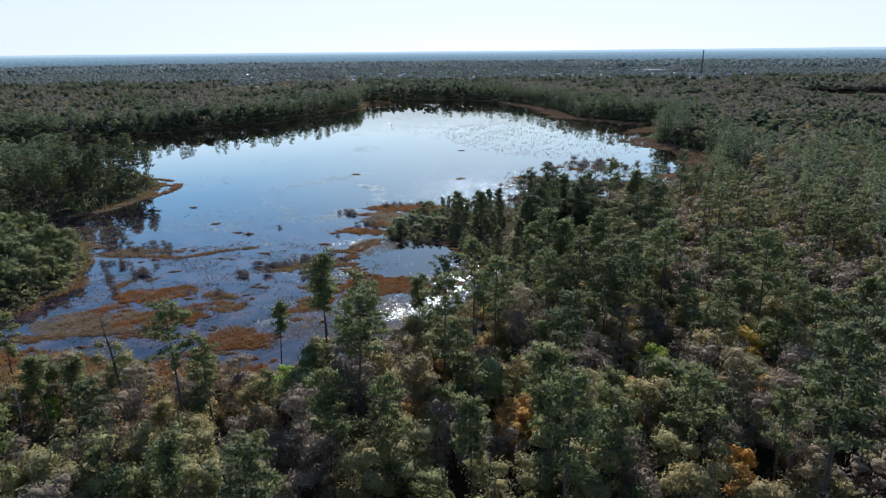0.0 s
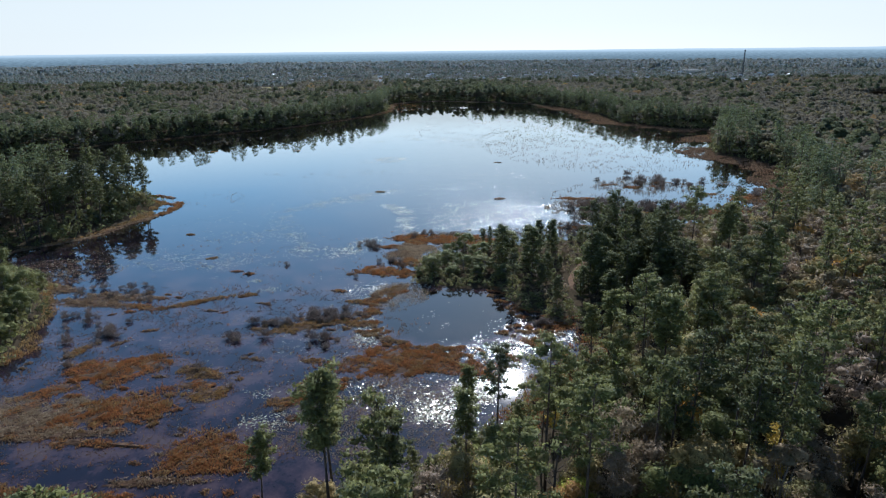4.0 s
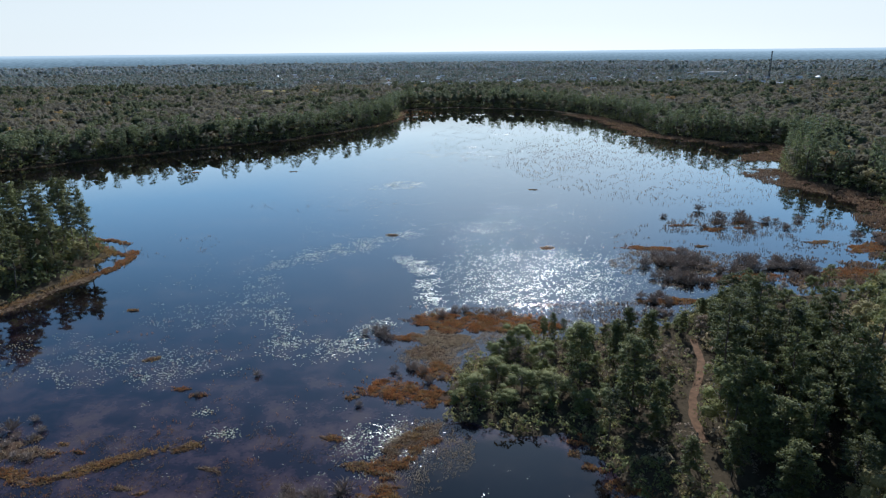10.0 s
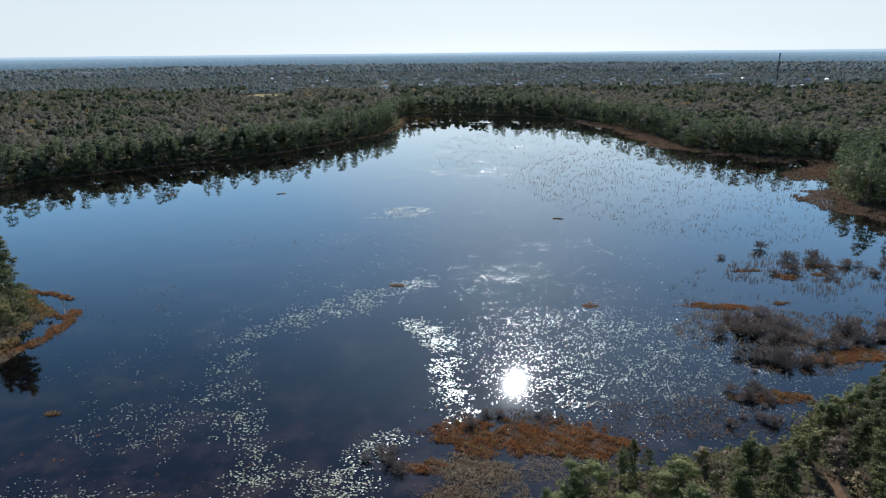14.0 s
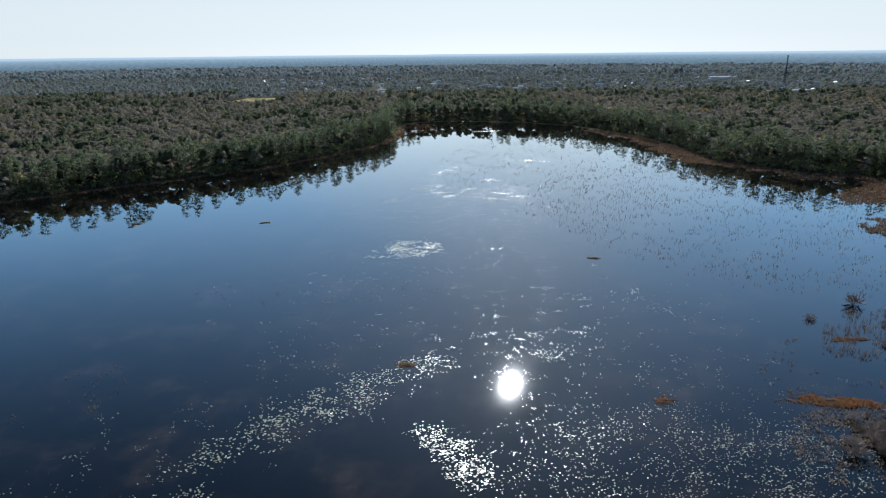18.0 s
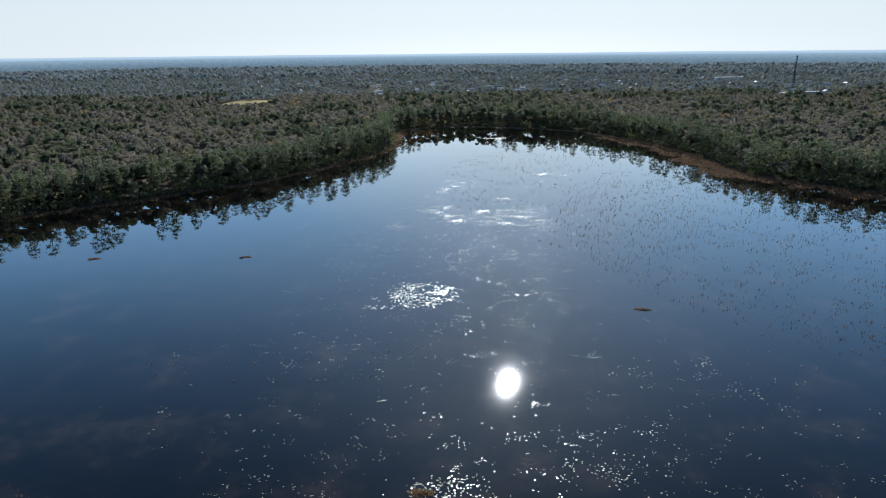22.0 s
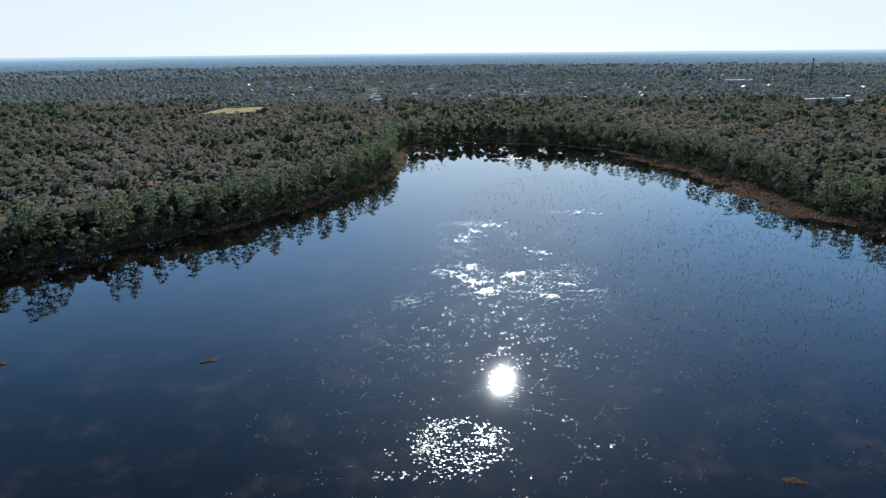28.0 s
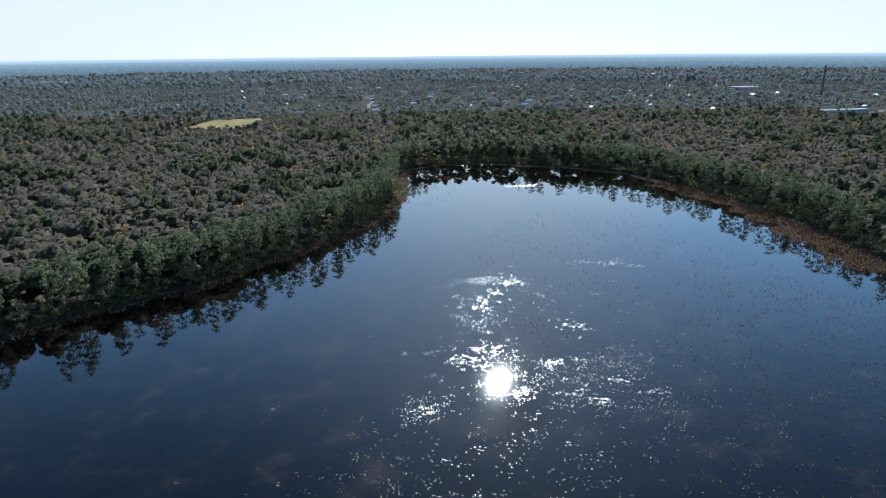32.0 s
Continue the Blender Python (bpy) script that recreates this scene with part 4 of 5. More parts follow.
def sedge_bed(cx, cy, rx, ry, turn, tone, rng, density=9.0, tall=0.8, wide=0.15):
    ca, sa = math.cos(radians(turn)), math.sin(radians(turn))
    k = rng.uniform(0, 50)

    def edge(a):
        return 1 + 0.18 * np.sin(2 * a + k) + 0.14 * np.sin(3 * a + 2 * k) + 0.12 * np.sin(5 * a + 3 * k) + 0.08 * np.sin(9 * a + k)
    a = np.linspace(0, 2 * np.pi, 28, endpoint=False)
    rings = []
    for f, z in ((0.95, -0.22), (0.8, 0.02), (0.5, 0.1), (0.12, 0.16)):
        u, w = np.cos(a) * rx * f * edge(a), np.sin(a) * ry * f * edge(a)
        rings.append(np.column_stack([cx + u * ca - w * sa, cy + u * sa + w * ca, z + rng.normal(0, 0.09, 28) * (f < 0.95)]))
    v = np.concatenate(rings)
    q = [(r * 28 + i, r * 28 + (i + 1) % 28, (r + 1) * 28 + (i + 1) % 28, (r + 1) * 28 + i) for r in range(3) for i in range(28)]
    v = np.vstack([v, [[cx, cy, 0.2]]])
    cap = [(84 + i, 84 + (i + 1) % 28, 112) for i in range(28)]
    bed = tagged(new("sedge_bed", mesh_of("sedge_bed", v, q, cap, mat=PEAT, smooth=True)), WORDS[tone], "sedge", "sedge beds of the marsh")
    n = max(20, int(math.pi * rx * ry * density))
    a, f = rng.uniform(0, 2 * np.pi, n), np.sqrt(rng.random(n)) * 1.02 + (rng.random(n) < 0.22) * rng.exponential(0.16, n)
    u, w = np.cos(a) * rx * f * edge(a), np.sin(a) * ry * f * edge(a)
    x, y = cx + u * ca - w * sa, cy + u * sa + w * ca
    hum = fbm(x, y, 1.6, k)
    ok = (hum > -0.4) | (np.arange(n) < 12)
    x, y, hum = x[ok], y[ok], hum[ok]
    b = blades_at(x, y, 0.0 + 0.15 * np.clip(1 - f[ok], 0, 1), 3, tall * (0.6 + 0.6 * np.clip(hum, -0.3, 1)), wide, 0.2, rng, 0.55)
    lo, hi = TONE[tone]
    t = np.repeat(np.clip(lo + (hi - lo) * (0.5 + 0.5 * fbm(x, y, 2.2, k + 2)) + rng.normal(0, 0.09, len(x)) + 0.3 * (rng.random(len(x)) < 0.14), 0, 1), 12)
    tagged(part("sedge", mesh_of("sedge", b, quads_for(b), tint=t, mat=BLADES), bed), kind="stuff")


R3 = np.random.default_rng(31)
BEDS = [(8, 191, 17, 7.5, -6, "rust"), (-61, 190, 11, 6, 28, "rust"), (-52, 172, 13, 6, 12, "rust"), (-29, 156, 9, 6, 0, "brown"), (-45, 140, 26, 6, -6, "rust"), (-76, 148, 13, 5, -10, "rust"),
        (-4, 258, 9, 3.6, -14, "rust"), (5, 255, 4, 3, 0, "brown"), (9, 296, 11, 6, 5, "rust"), (27, 294, 13, 5.5, -6, "rust"), (-3, 286, 4, 2.4, 0, "rust"), (3, 277, 6, 5, 10, "grey"), (5, 267, 4, 5, 0, "brown"), (6, 285, 8, 4, 0, "pale")]
BEDS += [(-57, 232.5, 9, 1.9, 30, "gold"), (-44, 237.5, 3.4, 1.3, 12, "gold"), (-9, 231, 3, 1.6, 0, "gold"), (1, 240, 7, 3, 35, "grey"), (-36, 178, 5, 3, 0, "gold"),
         (-42, 188, 5, 2.5, 0, "gold"), (-13, 180, 5, 3.5, 60, "gold"), (-16, 193, 3, 1.5, 0, "gold"), (-18, 174, 4, 2, 20, "gold"), (-76, 200, 4, 1.8, 60, "gold")]
BEDS += [(-20, 214, 11, 3.4, 18, "gold"), (-82, 237, 14, 3, -6, "grey"), (-106, 245, 8, 3, -30, "grey"), (46, 211, 4, 2.4, -40, "brown"), 
         (87, 364, 9, 2.6, -12, "rust"), (93, 345, 13, 8, -30, "grey"), (76, 310, 8, 3, 0, "brown"), (108, 330, 12, 4, 10, "rust"), (147, 334, 13, 4, 10, "rust"), (172, 363, 11, 4.5, 20, "rust"), (164, 331, 10, 3.5, -10, "rust"), (153, 315, 7, 3, 0, "rust"), (155, 370, 5, 2, 0, "gold"), (180, 352, 7, 3, 30, "rust"), (174, 322, 6, 3, 0, "brown"), (122, 391, 5, 1.5, 0, "brown"), (141, 401, 5, 1.6, 0, "brown"), (111, 397, 4, 1.2, 0, "brown")]
for b in BEDS:
    sedge_bed(*b, R3, 7.0 if b[5] == "grey" else 13.0, 0.5 if b[5] == "gold" else 0.6, 0.2)
for cx, cy, rx, ry, turn, tone in BEDS[:9] + BEDS[24:26]:
    for _ in range(9):
        a = R3.uniform(0, 6.283)
        x, y = cx + math.cos(a) * rx * R3.uniform(1.0, 1.3), cy + math.sin(a) * ry * R3.uniform(1.0, 1.6)
        if shore(x, y)[0] < -1.5:
            sedge_bed(x, y, R3.uniform(0.6, 1.8), R3.uniform(0.4, 1.0), R3.uniform(-30, 30), R3.choice([tone, "gold", "rust"]), R3, 14.0, 0.55, 0.18)
for k in range(240):
    a = R3.uniform(0, 6.283)
    f = R3.uniform(1.02, 1.30) if math.cos(a) < 0.3 else R3.uniform(0.95, 1.6)
    x, y = 17 + math.cos(a) * 19.5 * f, 221 + math.sin(a) * 21 * f
    if shore(x, y)[0] < 2.5 and not (a > 0.9 and a < 2.2) and y > 192 and not (x > 24 and y < 203):
        sedge_bed(x, y, R3.uniform(0.7, 2.2), R3.uniform(0.4, 1.1), R3.uniform(-30, 30), R3.choice(["gold", "brown", "rust", "grey"]), R3, 16.0, 0.55, 0.16)
for cx, cy, rx, ry, turn, tone in [(-66, 170, 8, 3.5, 40, "pale"), (-74, 172, 6, 2, 50, "rust"), (-71, 193, 3, 1.4, 62, "brown"), (-68, 204, 2.5, 1.0, 40, "grey"), (-63, 212, 2, 0.9, 20, "brown"), (-88, 232, 17, 2.6, -8, "grey"), (-73, 229, 7, 2, -20, "brown"),
                                   (-40, 182, 4, 2.6, 0, "rust"), (-12, 175, 6, 2.2, 10, "rust"), (-8, 180, 3, 1.8, 20, "rust"), (-38, 186, 3, 1.5, 0, "gold"), (-27, 155, 8, 6, 0, "brown"),
                                   (-60, 163, 12, 2, 5, "grey"), (-52, 160, 10, 1.5, -8, "brown"), (-36, 148, 8, 1.6, 0, "grey"), (-76, 170, 9, 3.5, 12, "pale"), (-68, 164, 10, 2.2, 8, "pale"), (-82, 160, 8, 3, 10, "gold"), (-72, 180, 7, 2.4, 30, "rust"), (39, 201, 4, 1.6, -50, "brown"), (33, 193, 3, 1.4, -60, "rust"), (27, 184, 3, 1.3, -50, "brown"), (46, 207, 3, 1.2, -40, "grey")]:
    sedge_bed(cx, cy, rx, ry, turn, tone, R3, 9.0, 0.5, 0.18)
SPIT = [[(-150, 282), (-138, 294), (-127, 304), (-121, 323), (-115, 337), (-112, 350), (-112, 360), (-115, 368)], [(-114, 360), (-122, 366), (-130, 373), (-136, 376)], [(-121, 377), (-131, 382), (-140, 384)]]
for arm in SPIT:
    for (x0, y0), (x1, y1) in zip(arm, arm[1:]):
        sedge_bed((x0 + x1) / 2, (y0 + y1) / 2, math.hypot(x1 - x0, y1 - y0) * 0.62, 2.0 if arm is SPIT[0] else 1.3, math.degrees(math.atan2(y1 - y0, x1 - x0)), "brown" if y0 > 330 else "grey", R3, 9.0, 0.8, 0.2)


def shore_blades(label, x, y, tone, rng, tall=1.0, wide=0.3, each=3, spread=0.5):
    b = blades_at(x, y, np.maximum(land_height(x, y, shore(x, y)), 0) - 0.12, each, tall, wide, spread, rng)
    lo, hi = TONE[tone]
    t = np.repeat(np.clip(lo + (hi - lo) * (0.5 + 0.5 * fbm(x, y, 9.0, 6.0)) + rng.normal(0, 0.05, len(x)), 0, 1), 4 * each)
    tagged(new("marsh_grass", mesh_of("marsh_grass", b, quads_for(b), tint=t, mat=BLADES)), label, "marsh grass", kind="stuff")


def edge_points(n, x0, x1, y0, y1, wide_of, rng, patchy=0.0):
    x, y = rng.uniform(x0, x1, n), rng.uniform(y0, y1, n)
    s = shore(x, y)
    ok = (s < 1.5) & (s > -wide_of(x, y) * (1 + 0.5 * fbm(x, y, 14.0, 9.0))) & (fbm(x, y, 5.0, 1.0) > patchy - 0.8)
    return x[ok], y[ok]


x, y = edge_points(60000, 140, 290, 560, 900, lambda x, y: 22 - 0.0 * x, R3, 0.1)
shore_blades("reddish-brown reeds fringing the east shore of the lake", x, y, "umber", R3, 0.9, 0.5, 2, 0.8)
x, y = edge_points(50000, 120, 240, 320, 530, lambda x, y: 18 - 0.0 * x, R3, 0.3)
shore_blades("reddish-brown reeds in the shallow eastern bay", x, y, "umber", R3, 0.9, 0.4, 2, 0.6)
x, y = edge_points(150000, -320, -30, 500, 1010, lambda x, y: 5.0 - 0.0 * x, R3, 0.2)
shore_blades("narrow brown reed fringe along the west shore", x, y, "umber", R3, 1.0, 0.4, 2, 0.5)
x, y = edge_points(60000, -60, 200, 900, 1020, lambda x, y: 6.0 - 0.0 * x, R3, 0.1)
shore_blades("brown reed fringe along the far shore", x, y, "grey", R3, 0.8, 0.4, 2, 0.6)
x, y = edge_points(60000, -170, -80, 150, 400, lambda x, y: 1.8 - 0.0 * x, R3, 0.2)
shore_blades("withered grass along the wooded western banks", x, y, "gold", R3, 0.8, 0.25, 3, 0.4)


def patch_points(n, cx, cy, rx, ry, rng, clump=6.0, cut=-0.2, seed=0.0):
    a, f = rng.uniform(0, 2 * np.pi, n), np.sqrt(rng.random(n))
    x, y = cx + np.cos(a) * f * rx, cy + np.sin(a) * f * ry
    ok = (fbm(x, y, clump, seed) > cut) & (shore(x, y) < -1)
    return x[ok], y[ok]


x, y = R3.uniform(-100, 0, 34000), R3.uniform(112, 162, 34000)
s = shore(x, y)
ok = (s > -2.5) & (s < 24 + 4 * fbm(x, y, 6.0, 2.0)) & (fbm(x, y, 2.5, 8.0) > -0.5)
shore_blades("tan and golden sedge covering the near bank", x[ok], y[ok], "gold", R3, 0.7, 0.2, 3, 0.4)
x, y = R3.uniform(24, 62, 9000), R3.uniform(150, 216, 9000)
s = shore(x, y)
ok = (s > -3) & (s < 8) & (fbm(x, y, 2.5, 8.0) > -0.2)
shore_blades("brown sedge along the swampy edge beside the pond", x[ok], y[ok], "brown", R3, 0.7, 0.2, 3, 0.4)
# thin reeds that stand out of open water
for n, cx, cy, rx, ry, cut, tone, each, tall in [(4200, 135, 560, 85, 130, -0.35, "umber", 2, 0.9), (2200, 70, 680, 75, 150, -0.2, "umber", 2, 0.8), (110, -40, 440, 55, 14, 0.1, "grey", 3, 0.8), (160, -100, 372, 16, 20, 0.0, "grey", 2, 0.9),
                                                 (1300, 138, 395, 42, 24, 0.05, "umber", 6, 1.2), (380, 105, 370, 30, 30, 0.1, "umber", 5, 1.0), (900, -40, 200, 55, 50, 0.15, "brown", 6, 0.7), (500, -45, 270, 50, 40, 0.3, "brown", 4, 0.6),
                                                 (260, -25, 905, 22, 70, 0.0, "brown", 4, 1.2), (700, 3, 168, 16, 14, -0.2, "pale", 6, 0.5), (500, 3, 235, 9, 12, 0.0, "pale", 6, 0.5), (420, 55, 303, 34, 9, 0.0, "grey", 6, 0.8)]:
    x, y = patch_points(n, cx, cy, rx, ry, R3, 9.0, cut, cx * 0.1)
    shore_blades("sparse dead reeds standing out of open water", x, y, tone, R3, tall, 0.09 if cy < 450 else 0.15, each, 0.3)


# matted stubble and drowned growth at the surface
for n, cx, cy, rx, ry, cut, tone, each, tall, wide in [(8000, 4, 168, 24, 17, -0.5, "pale", 3, 0.3, 0.14), (2400, 3, 236, 10, 10, -0.2, "pale", 3, 0.3, 0.10), (2600, 5, 278, 11, 10, -0.4, "pale", 4, 0.5, 0.09), (900, 22, 286, 12, 5, -0.4, "pale", 4, 0.5, 0.09), (13000, -42, 195, 52, 50, -0.05, "umber", 3, 0.3, 0.2),
                                                       (2500, -70, 222, 26, 24, -0.1, "umber", 3, 0.25, 0.16), (6000, -72, 170, 16, 9, -0.5, "pale", 4, 0.3, 0.14), (2600, -118, 262, 24, 14, -0.2, "grey", 3, 0.3, 0.14), (1500, 58, 302, 44, 8, -0.2, "umber", 4, 0.5, 0.12),
                                                       (2600, 92, 342, 26, 22, -0.1, "grey", 5, 0.7, 0.09), (2200, 150, 345, 40, 26, 0.0, "umber", 4, 0.6, 0.16), (900, 12, 300, 18, 7, -0.2, "umber", 4, 0.5, 0.12), (1800, 44, 200, 12, 14, -0.3, "pale", 3, 0.3, 0.1)]:
    x, y = patch_points(n, cx, cy, rx, ry, R3, 6.0, cut, cy * 0.13)
    shore_blades("matted withered stubble lying at the water's surface", x, y, tone, R3, tall, wide, each, 0.22)


# ---- bare grey shrubs in the marsh ----
def shrub_mesh(rng, size):
    n = 150
    d = unit(np.column_stack([rng.normal(0, 0.75, (n, 2)), rng.uniform(0.35, 1.3, n)]))
    r = rng.uniform(0.25, 1.0, n)[:, None] * size
    v = kites(d * r + rng.normal(0, 0.12, (n, 3)) * size * 0.4 + np.array([0, 0, 0.1]), unit(d + rng.normal(0, 0.35, (n, 3))), rng.uniform(0.4, 0.9, n) * size * 0.6, 0.055 * size, rng)
    stems = kites(d[:40] * size * 0.5, d[:40], size * 1.0, 0.05 * size, rng)
    v = np.concatenate([v, stems])
    v[:, 2] = np.maximum(v[:, 2], -0.15)
    return mesh_of("marsh_shrub", v, quads_for(v), tint=rng.uniform(0, 1), mat=TWIGS)


SHRUBS = [shrub_mesh(R3, s) for s in (1.5, 1.9, 2.3, 1.2)]


def marsh_shrub(x, y, k, s, rng):
    ob = tagged(new("marsh_shrub", SHRUBS[k % 4]), "bare grey twiggy shrub rooted in shallow marsh water", "shrub", "bare shrubs of the marsh")
    ob.matrix_basis = pose(x, y, 0, 0, 0, rng.uniform(0, 360)) @ Matrix.Diagonal((s, s, s * rng.uniform(0.8, 1.1), 1))


spots = [(-38, 266, 1.1), (-10, 287, 1.2), (-8, 285, 1.0), (-80, 236, 0.9), (-76, 235, 1.0), (-73, 234, 0.9), (-42, 190, 0.9), (-40, 187, 0.7), (-32, 181, 0.8), (-52, 191, 0.7), (-49, 257, 0.5), (-50, 191, 0.6),
         (-62, 187, 0.6), (-12, 252, 0.7), (3, 262, 0.8), (6, 264, 0.9), (47, 214, 1.0), (50, 212, 0.9), (-75, 208, 0.8), (-77, 212, 0.9), (-79, 216, 0.8)] + [(-93 + 2.3 * k, 224 - 4.0 * k + (k % 2), 0.75 + 0.1 * (k % 3)) for k in range(9)]
for cx, cy, rx, ry, n in ((-16, 220, 10, 3.6, 44), (-30, 215, 9, 2.2, 18), (-14, 203, 5, 6, 12), (-36, 206, 6, 3, 7), (-90, 240, 16, 7, 14), (-72, 212, 4, 8, 9), (-86, 222, 6, 6, 8), (44, 214, 5, 5, 9), (0, 268, 6, 4, 9), (-12, 290, 3, 3, 6), (90, 346, 11, 12, 64), (88, 328, 7, 6, 30), (72, 312, 7, 5, 14), (126, 340, 9, 9, 34), (112, 336, 9, 7, 10), (70, 300, 10, 3, 8), (10, 303, 8, 2, 7), (120, 345, 8, 5, 8), (142, 400, 30, 14, 26), (180, 372, 10, 10, 8)):
    spots += [(cx + R3.normal(0, 0.5) * rx, cy + R3.normal(0, 0.5) * ry, R3.uniform(0.45, 1.25) * (1.5 if cx > 84 else 1)) for _ in range(n)]
for k, (x, y, s) in enumerate(spots):
    marsh_shrub(x, y, k, s, R3)


# ---- dead wood at the spit ----
v, q = snag_shape(R3, 11, 30)[:2]
log = tagged(new("fallen_tree"), "fallen bare grey tree lying across the tip of the reedy spit", "dead tree")
part("trunk", mesh_of("trunk", v, q, mat=GREYBARK, smooth=True), log)
log.matrix_basis = pose(-114, 362, 0.35, 0, 84, 125)


# ---- lily pads ----
def pads_material():
    m, n, l, p = material("lily_pads")
    geo = n.new("ShaderNodeNewGeometry")
    r = ramp(n, [(0.0, (0.19, 0.20, 0.10)), (0.45, (0.36, 0.35, 0.22)), (0.8, (0.46, 0.42, 0.31)), (1.0, (0.24, 0.14, 0.08))])
    l.new(geo.outputs["Random Per Island"], r.inputs["Fac"])
    l.new(r.outputs[0], p.inputs["Base Color"])
    p.inputs["Roughness"].default_value = 0.24
    return m


PADS = pads_material()


def lily_patch(label, x, y, size, rng, tilt=0.05):
    n = len(x)
    if n < 3:
        return
    r = size * rng.uniform(0.6, 1.3, n)
    a0 = rng.uniform(0, 6.283, n)
    nx, ny = rng.normal(0, tilt, n), rng.normal(0, tilt, n)
    ang = a0[:, None] + np.array([0.18, 1.3, 2.5, 3.7, 4.9, 6.05])[None]
    u, w = np.cos(ang) * r[:, None], np.sin(ang) * r[:, None] * rng.uniform(0.75, 1, n)[:, None]
    z = 0.02 + np.abs(nx[:, None]) * r[:, None] + nx[:, None] * u + ny[:, None] * w + rng.uniform(0, 0.02, n)[:, None]
    v = np.stack([x[:, None] + u, y[:, None] + w, z], -1).reshape(-1, 3)
    k = np.arange(n)[:, None] * 6
    q = np.concatenate([k + np.array([[0, 1, 2, 3]]), k + np.array([[0, 3, 4, 5]])])
    tagged(new("lily_pads", mesh_of("lily_pads", v, q, mat=PADS)), label, "lily pads", kind="stuff")


PATCH = [(150, 0, 344, 11, 11, 0.2, 0.1), (4200, 44, 331, 40, 31, 0.20, -0.1), (2400, 52, 338, 52, 44, 0.18, 0.2), (120, -52, 318, 9, 14, 0.24, 0.0), (480, -28, 279, 10, 8, 0.27, 0.0),
         (240, -14, 286, 5, 13, 0.26, 0.1), (1500, -70, 272, 26, 11, 0.22, 0.05), (500, -66, 302, 18, 9, 0.2, 0.1), (760, -16, 491, 11, 11, 0.62, -0.3)]
PATCH += [(200, -30, 583, 6, 8, 0.34, -0.1), (260, 3, 692, 15, 5, 0.36, 0.0), (300, -8, 655, 9, 20, 0.34, 0.1), (420, -8, 617, 14, 11, 0.34, 0.15), (520, 10, 600, 22, 12, 0.34, 0.2), (400, 30, 586, 18, 9, 0.34, 0.25),
          (200, 62, 716, 17, 6, 0.4, 0.2), (350, 38, 612, 16, 8, 0.4, 0.2), (330, -26, 978, 7, 4, 0.55, -2.0), (330, 50, 905, 15, 4, 0.6, -0.3), (500, 28, 1003, 26, 2.5, 0.6, -0.4), (200, -5, 214, 3, 9, 0.22, -0.1)]
PATCH += [(300, 60, 420, 30, 24, 0.24, 0.3), (1100, 15, 540, 70, 60, 0.28, 0.4), (1500, 20, 620, 60, 90, 0.38, 0.4), (900, -30, 215, 50, 45, 0.16, 0.45), (900, -50, 330, 45, 40, 0.2, 0.3), (250, 30, 396, 25, 12, 0.22, 0.3), (600, 40, 194, 14, 24, 0.17, -0.1), (500, 18, 172, 16, 14, 0.15, 0.0),
          (80, -38, 242, 3, 2, 0.24, -1), (60, -24, 178, 4, 2, 0.22, -1), (50, -15, 214, 3, 2, 0.24, -1), (50, -45, 250, 2, 1.4, 0.22, -1), (160, -12, 180, 8, 5, 0.2, 0.2)]
PATCH += [(200, -45, 430, 40, 40, 0.3, 0.5), (500, -45, 545, 45, 40, 0.34, 0.5), (150, -20, 470, 30, 25, 0.3, 0.3), (800, 0, 428, 80, 48, 0.2, 0.4), (1300, 0, 505, 78, 48, 0.22, 0.4), (1100, -122, 262, 24, 13, 0.2, 0.0), (700, -100, 278, 20, 14, 0.2, 0.3), (1500, -5, 500, 70, 90, 0.22, 0.5), (260, -22, 384, 44, 14, 0.2, 0.3), (220, 55, 385, 40, 12, 0.2, 0.4), (1000, 0, 560, 60, 50, 0.3, 0.45), (700, -4, 208, 3.4, 9, 0.22, -0.6), (600, 38, 205, 12, 12, 0.17, 0.0),
          (700, -6, 236, 8, 9, 0.16, -0.2), (900, 26, 197, 12, 4, 0.15, -0.3), (500, -14, 206, 16, 14, 0.18, 0.3), (300, -20, 167, 6, 3.5, 0.22, -0.1), (1400, 70, 330, 30, 26, 0.2, 0.2), (200, -20, 395, 40, 14, 0.2, 0.3)]


# a broken ring of pads round a clear pool
for x, y, rx, ry, n in [(-8, 386, 9, 5, 150), (-20, 377, 10, 8, 330), (-31, 368, 10, 8, 380), (-41, 360, 9, 7, 300), (-49, 350, 8, 6, 200), (-55, 340, 6, 7, 110), (-54, 328, 5, 7, 110),
                        (-49, 315, 7, 6, 210), (-44, 302, 6, 8, 210), (-37, 290, 6, 7, 230), (-36, 280, 6, 5, 150)]:
    PATCH.append((n, x, y, rx, ry, 0.3, 0.0))
for x, y in [(-9, 353), (-4, 347), (0, 340), (1, 327), (2, 315), (5, 304), (-11, 298), (-16, 290), (-17, 282)]:
    PATCH.append((170, x, y, 4, 6, 0.3, -0.1))


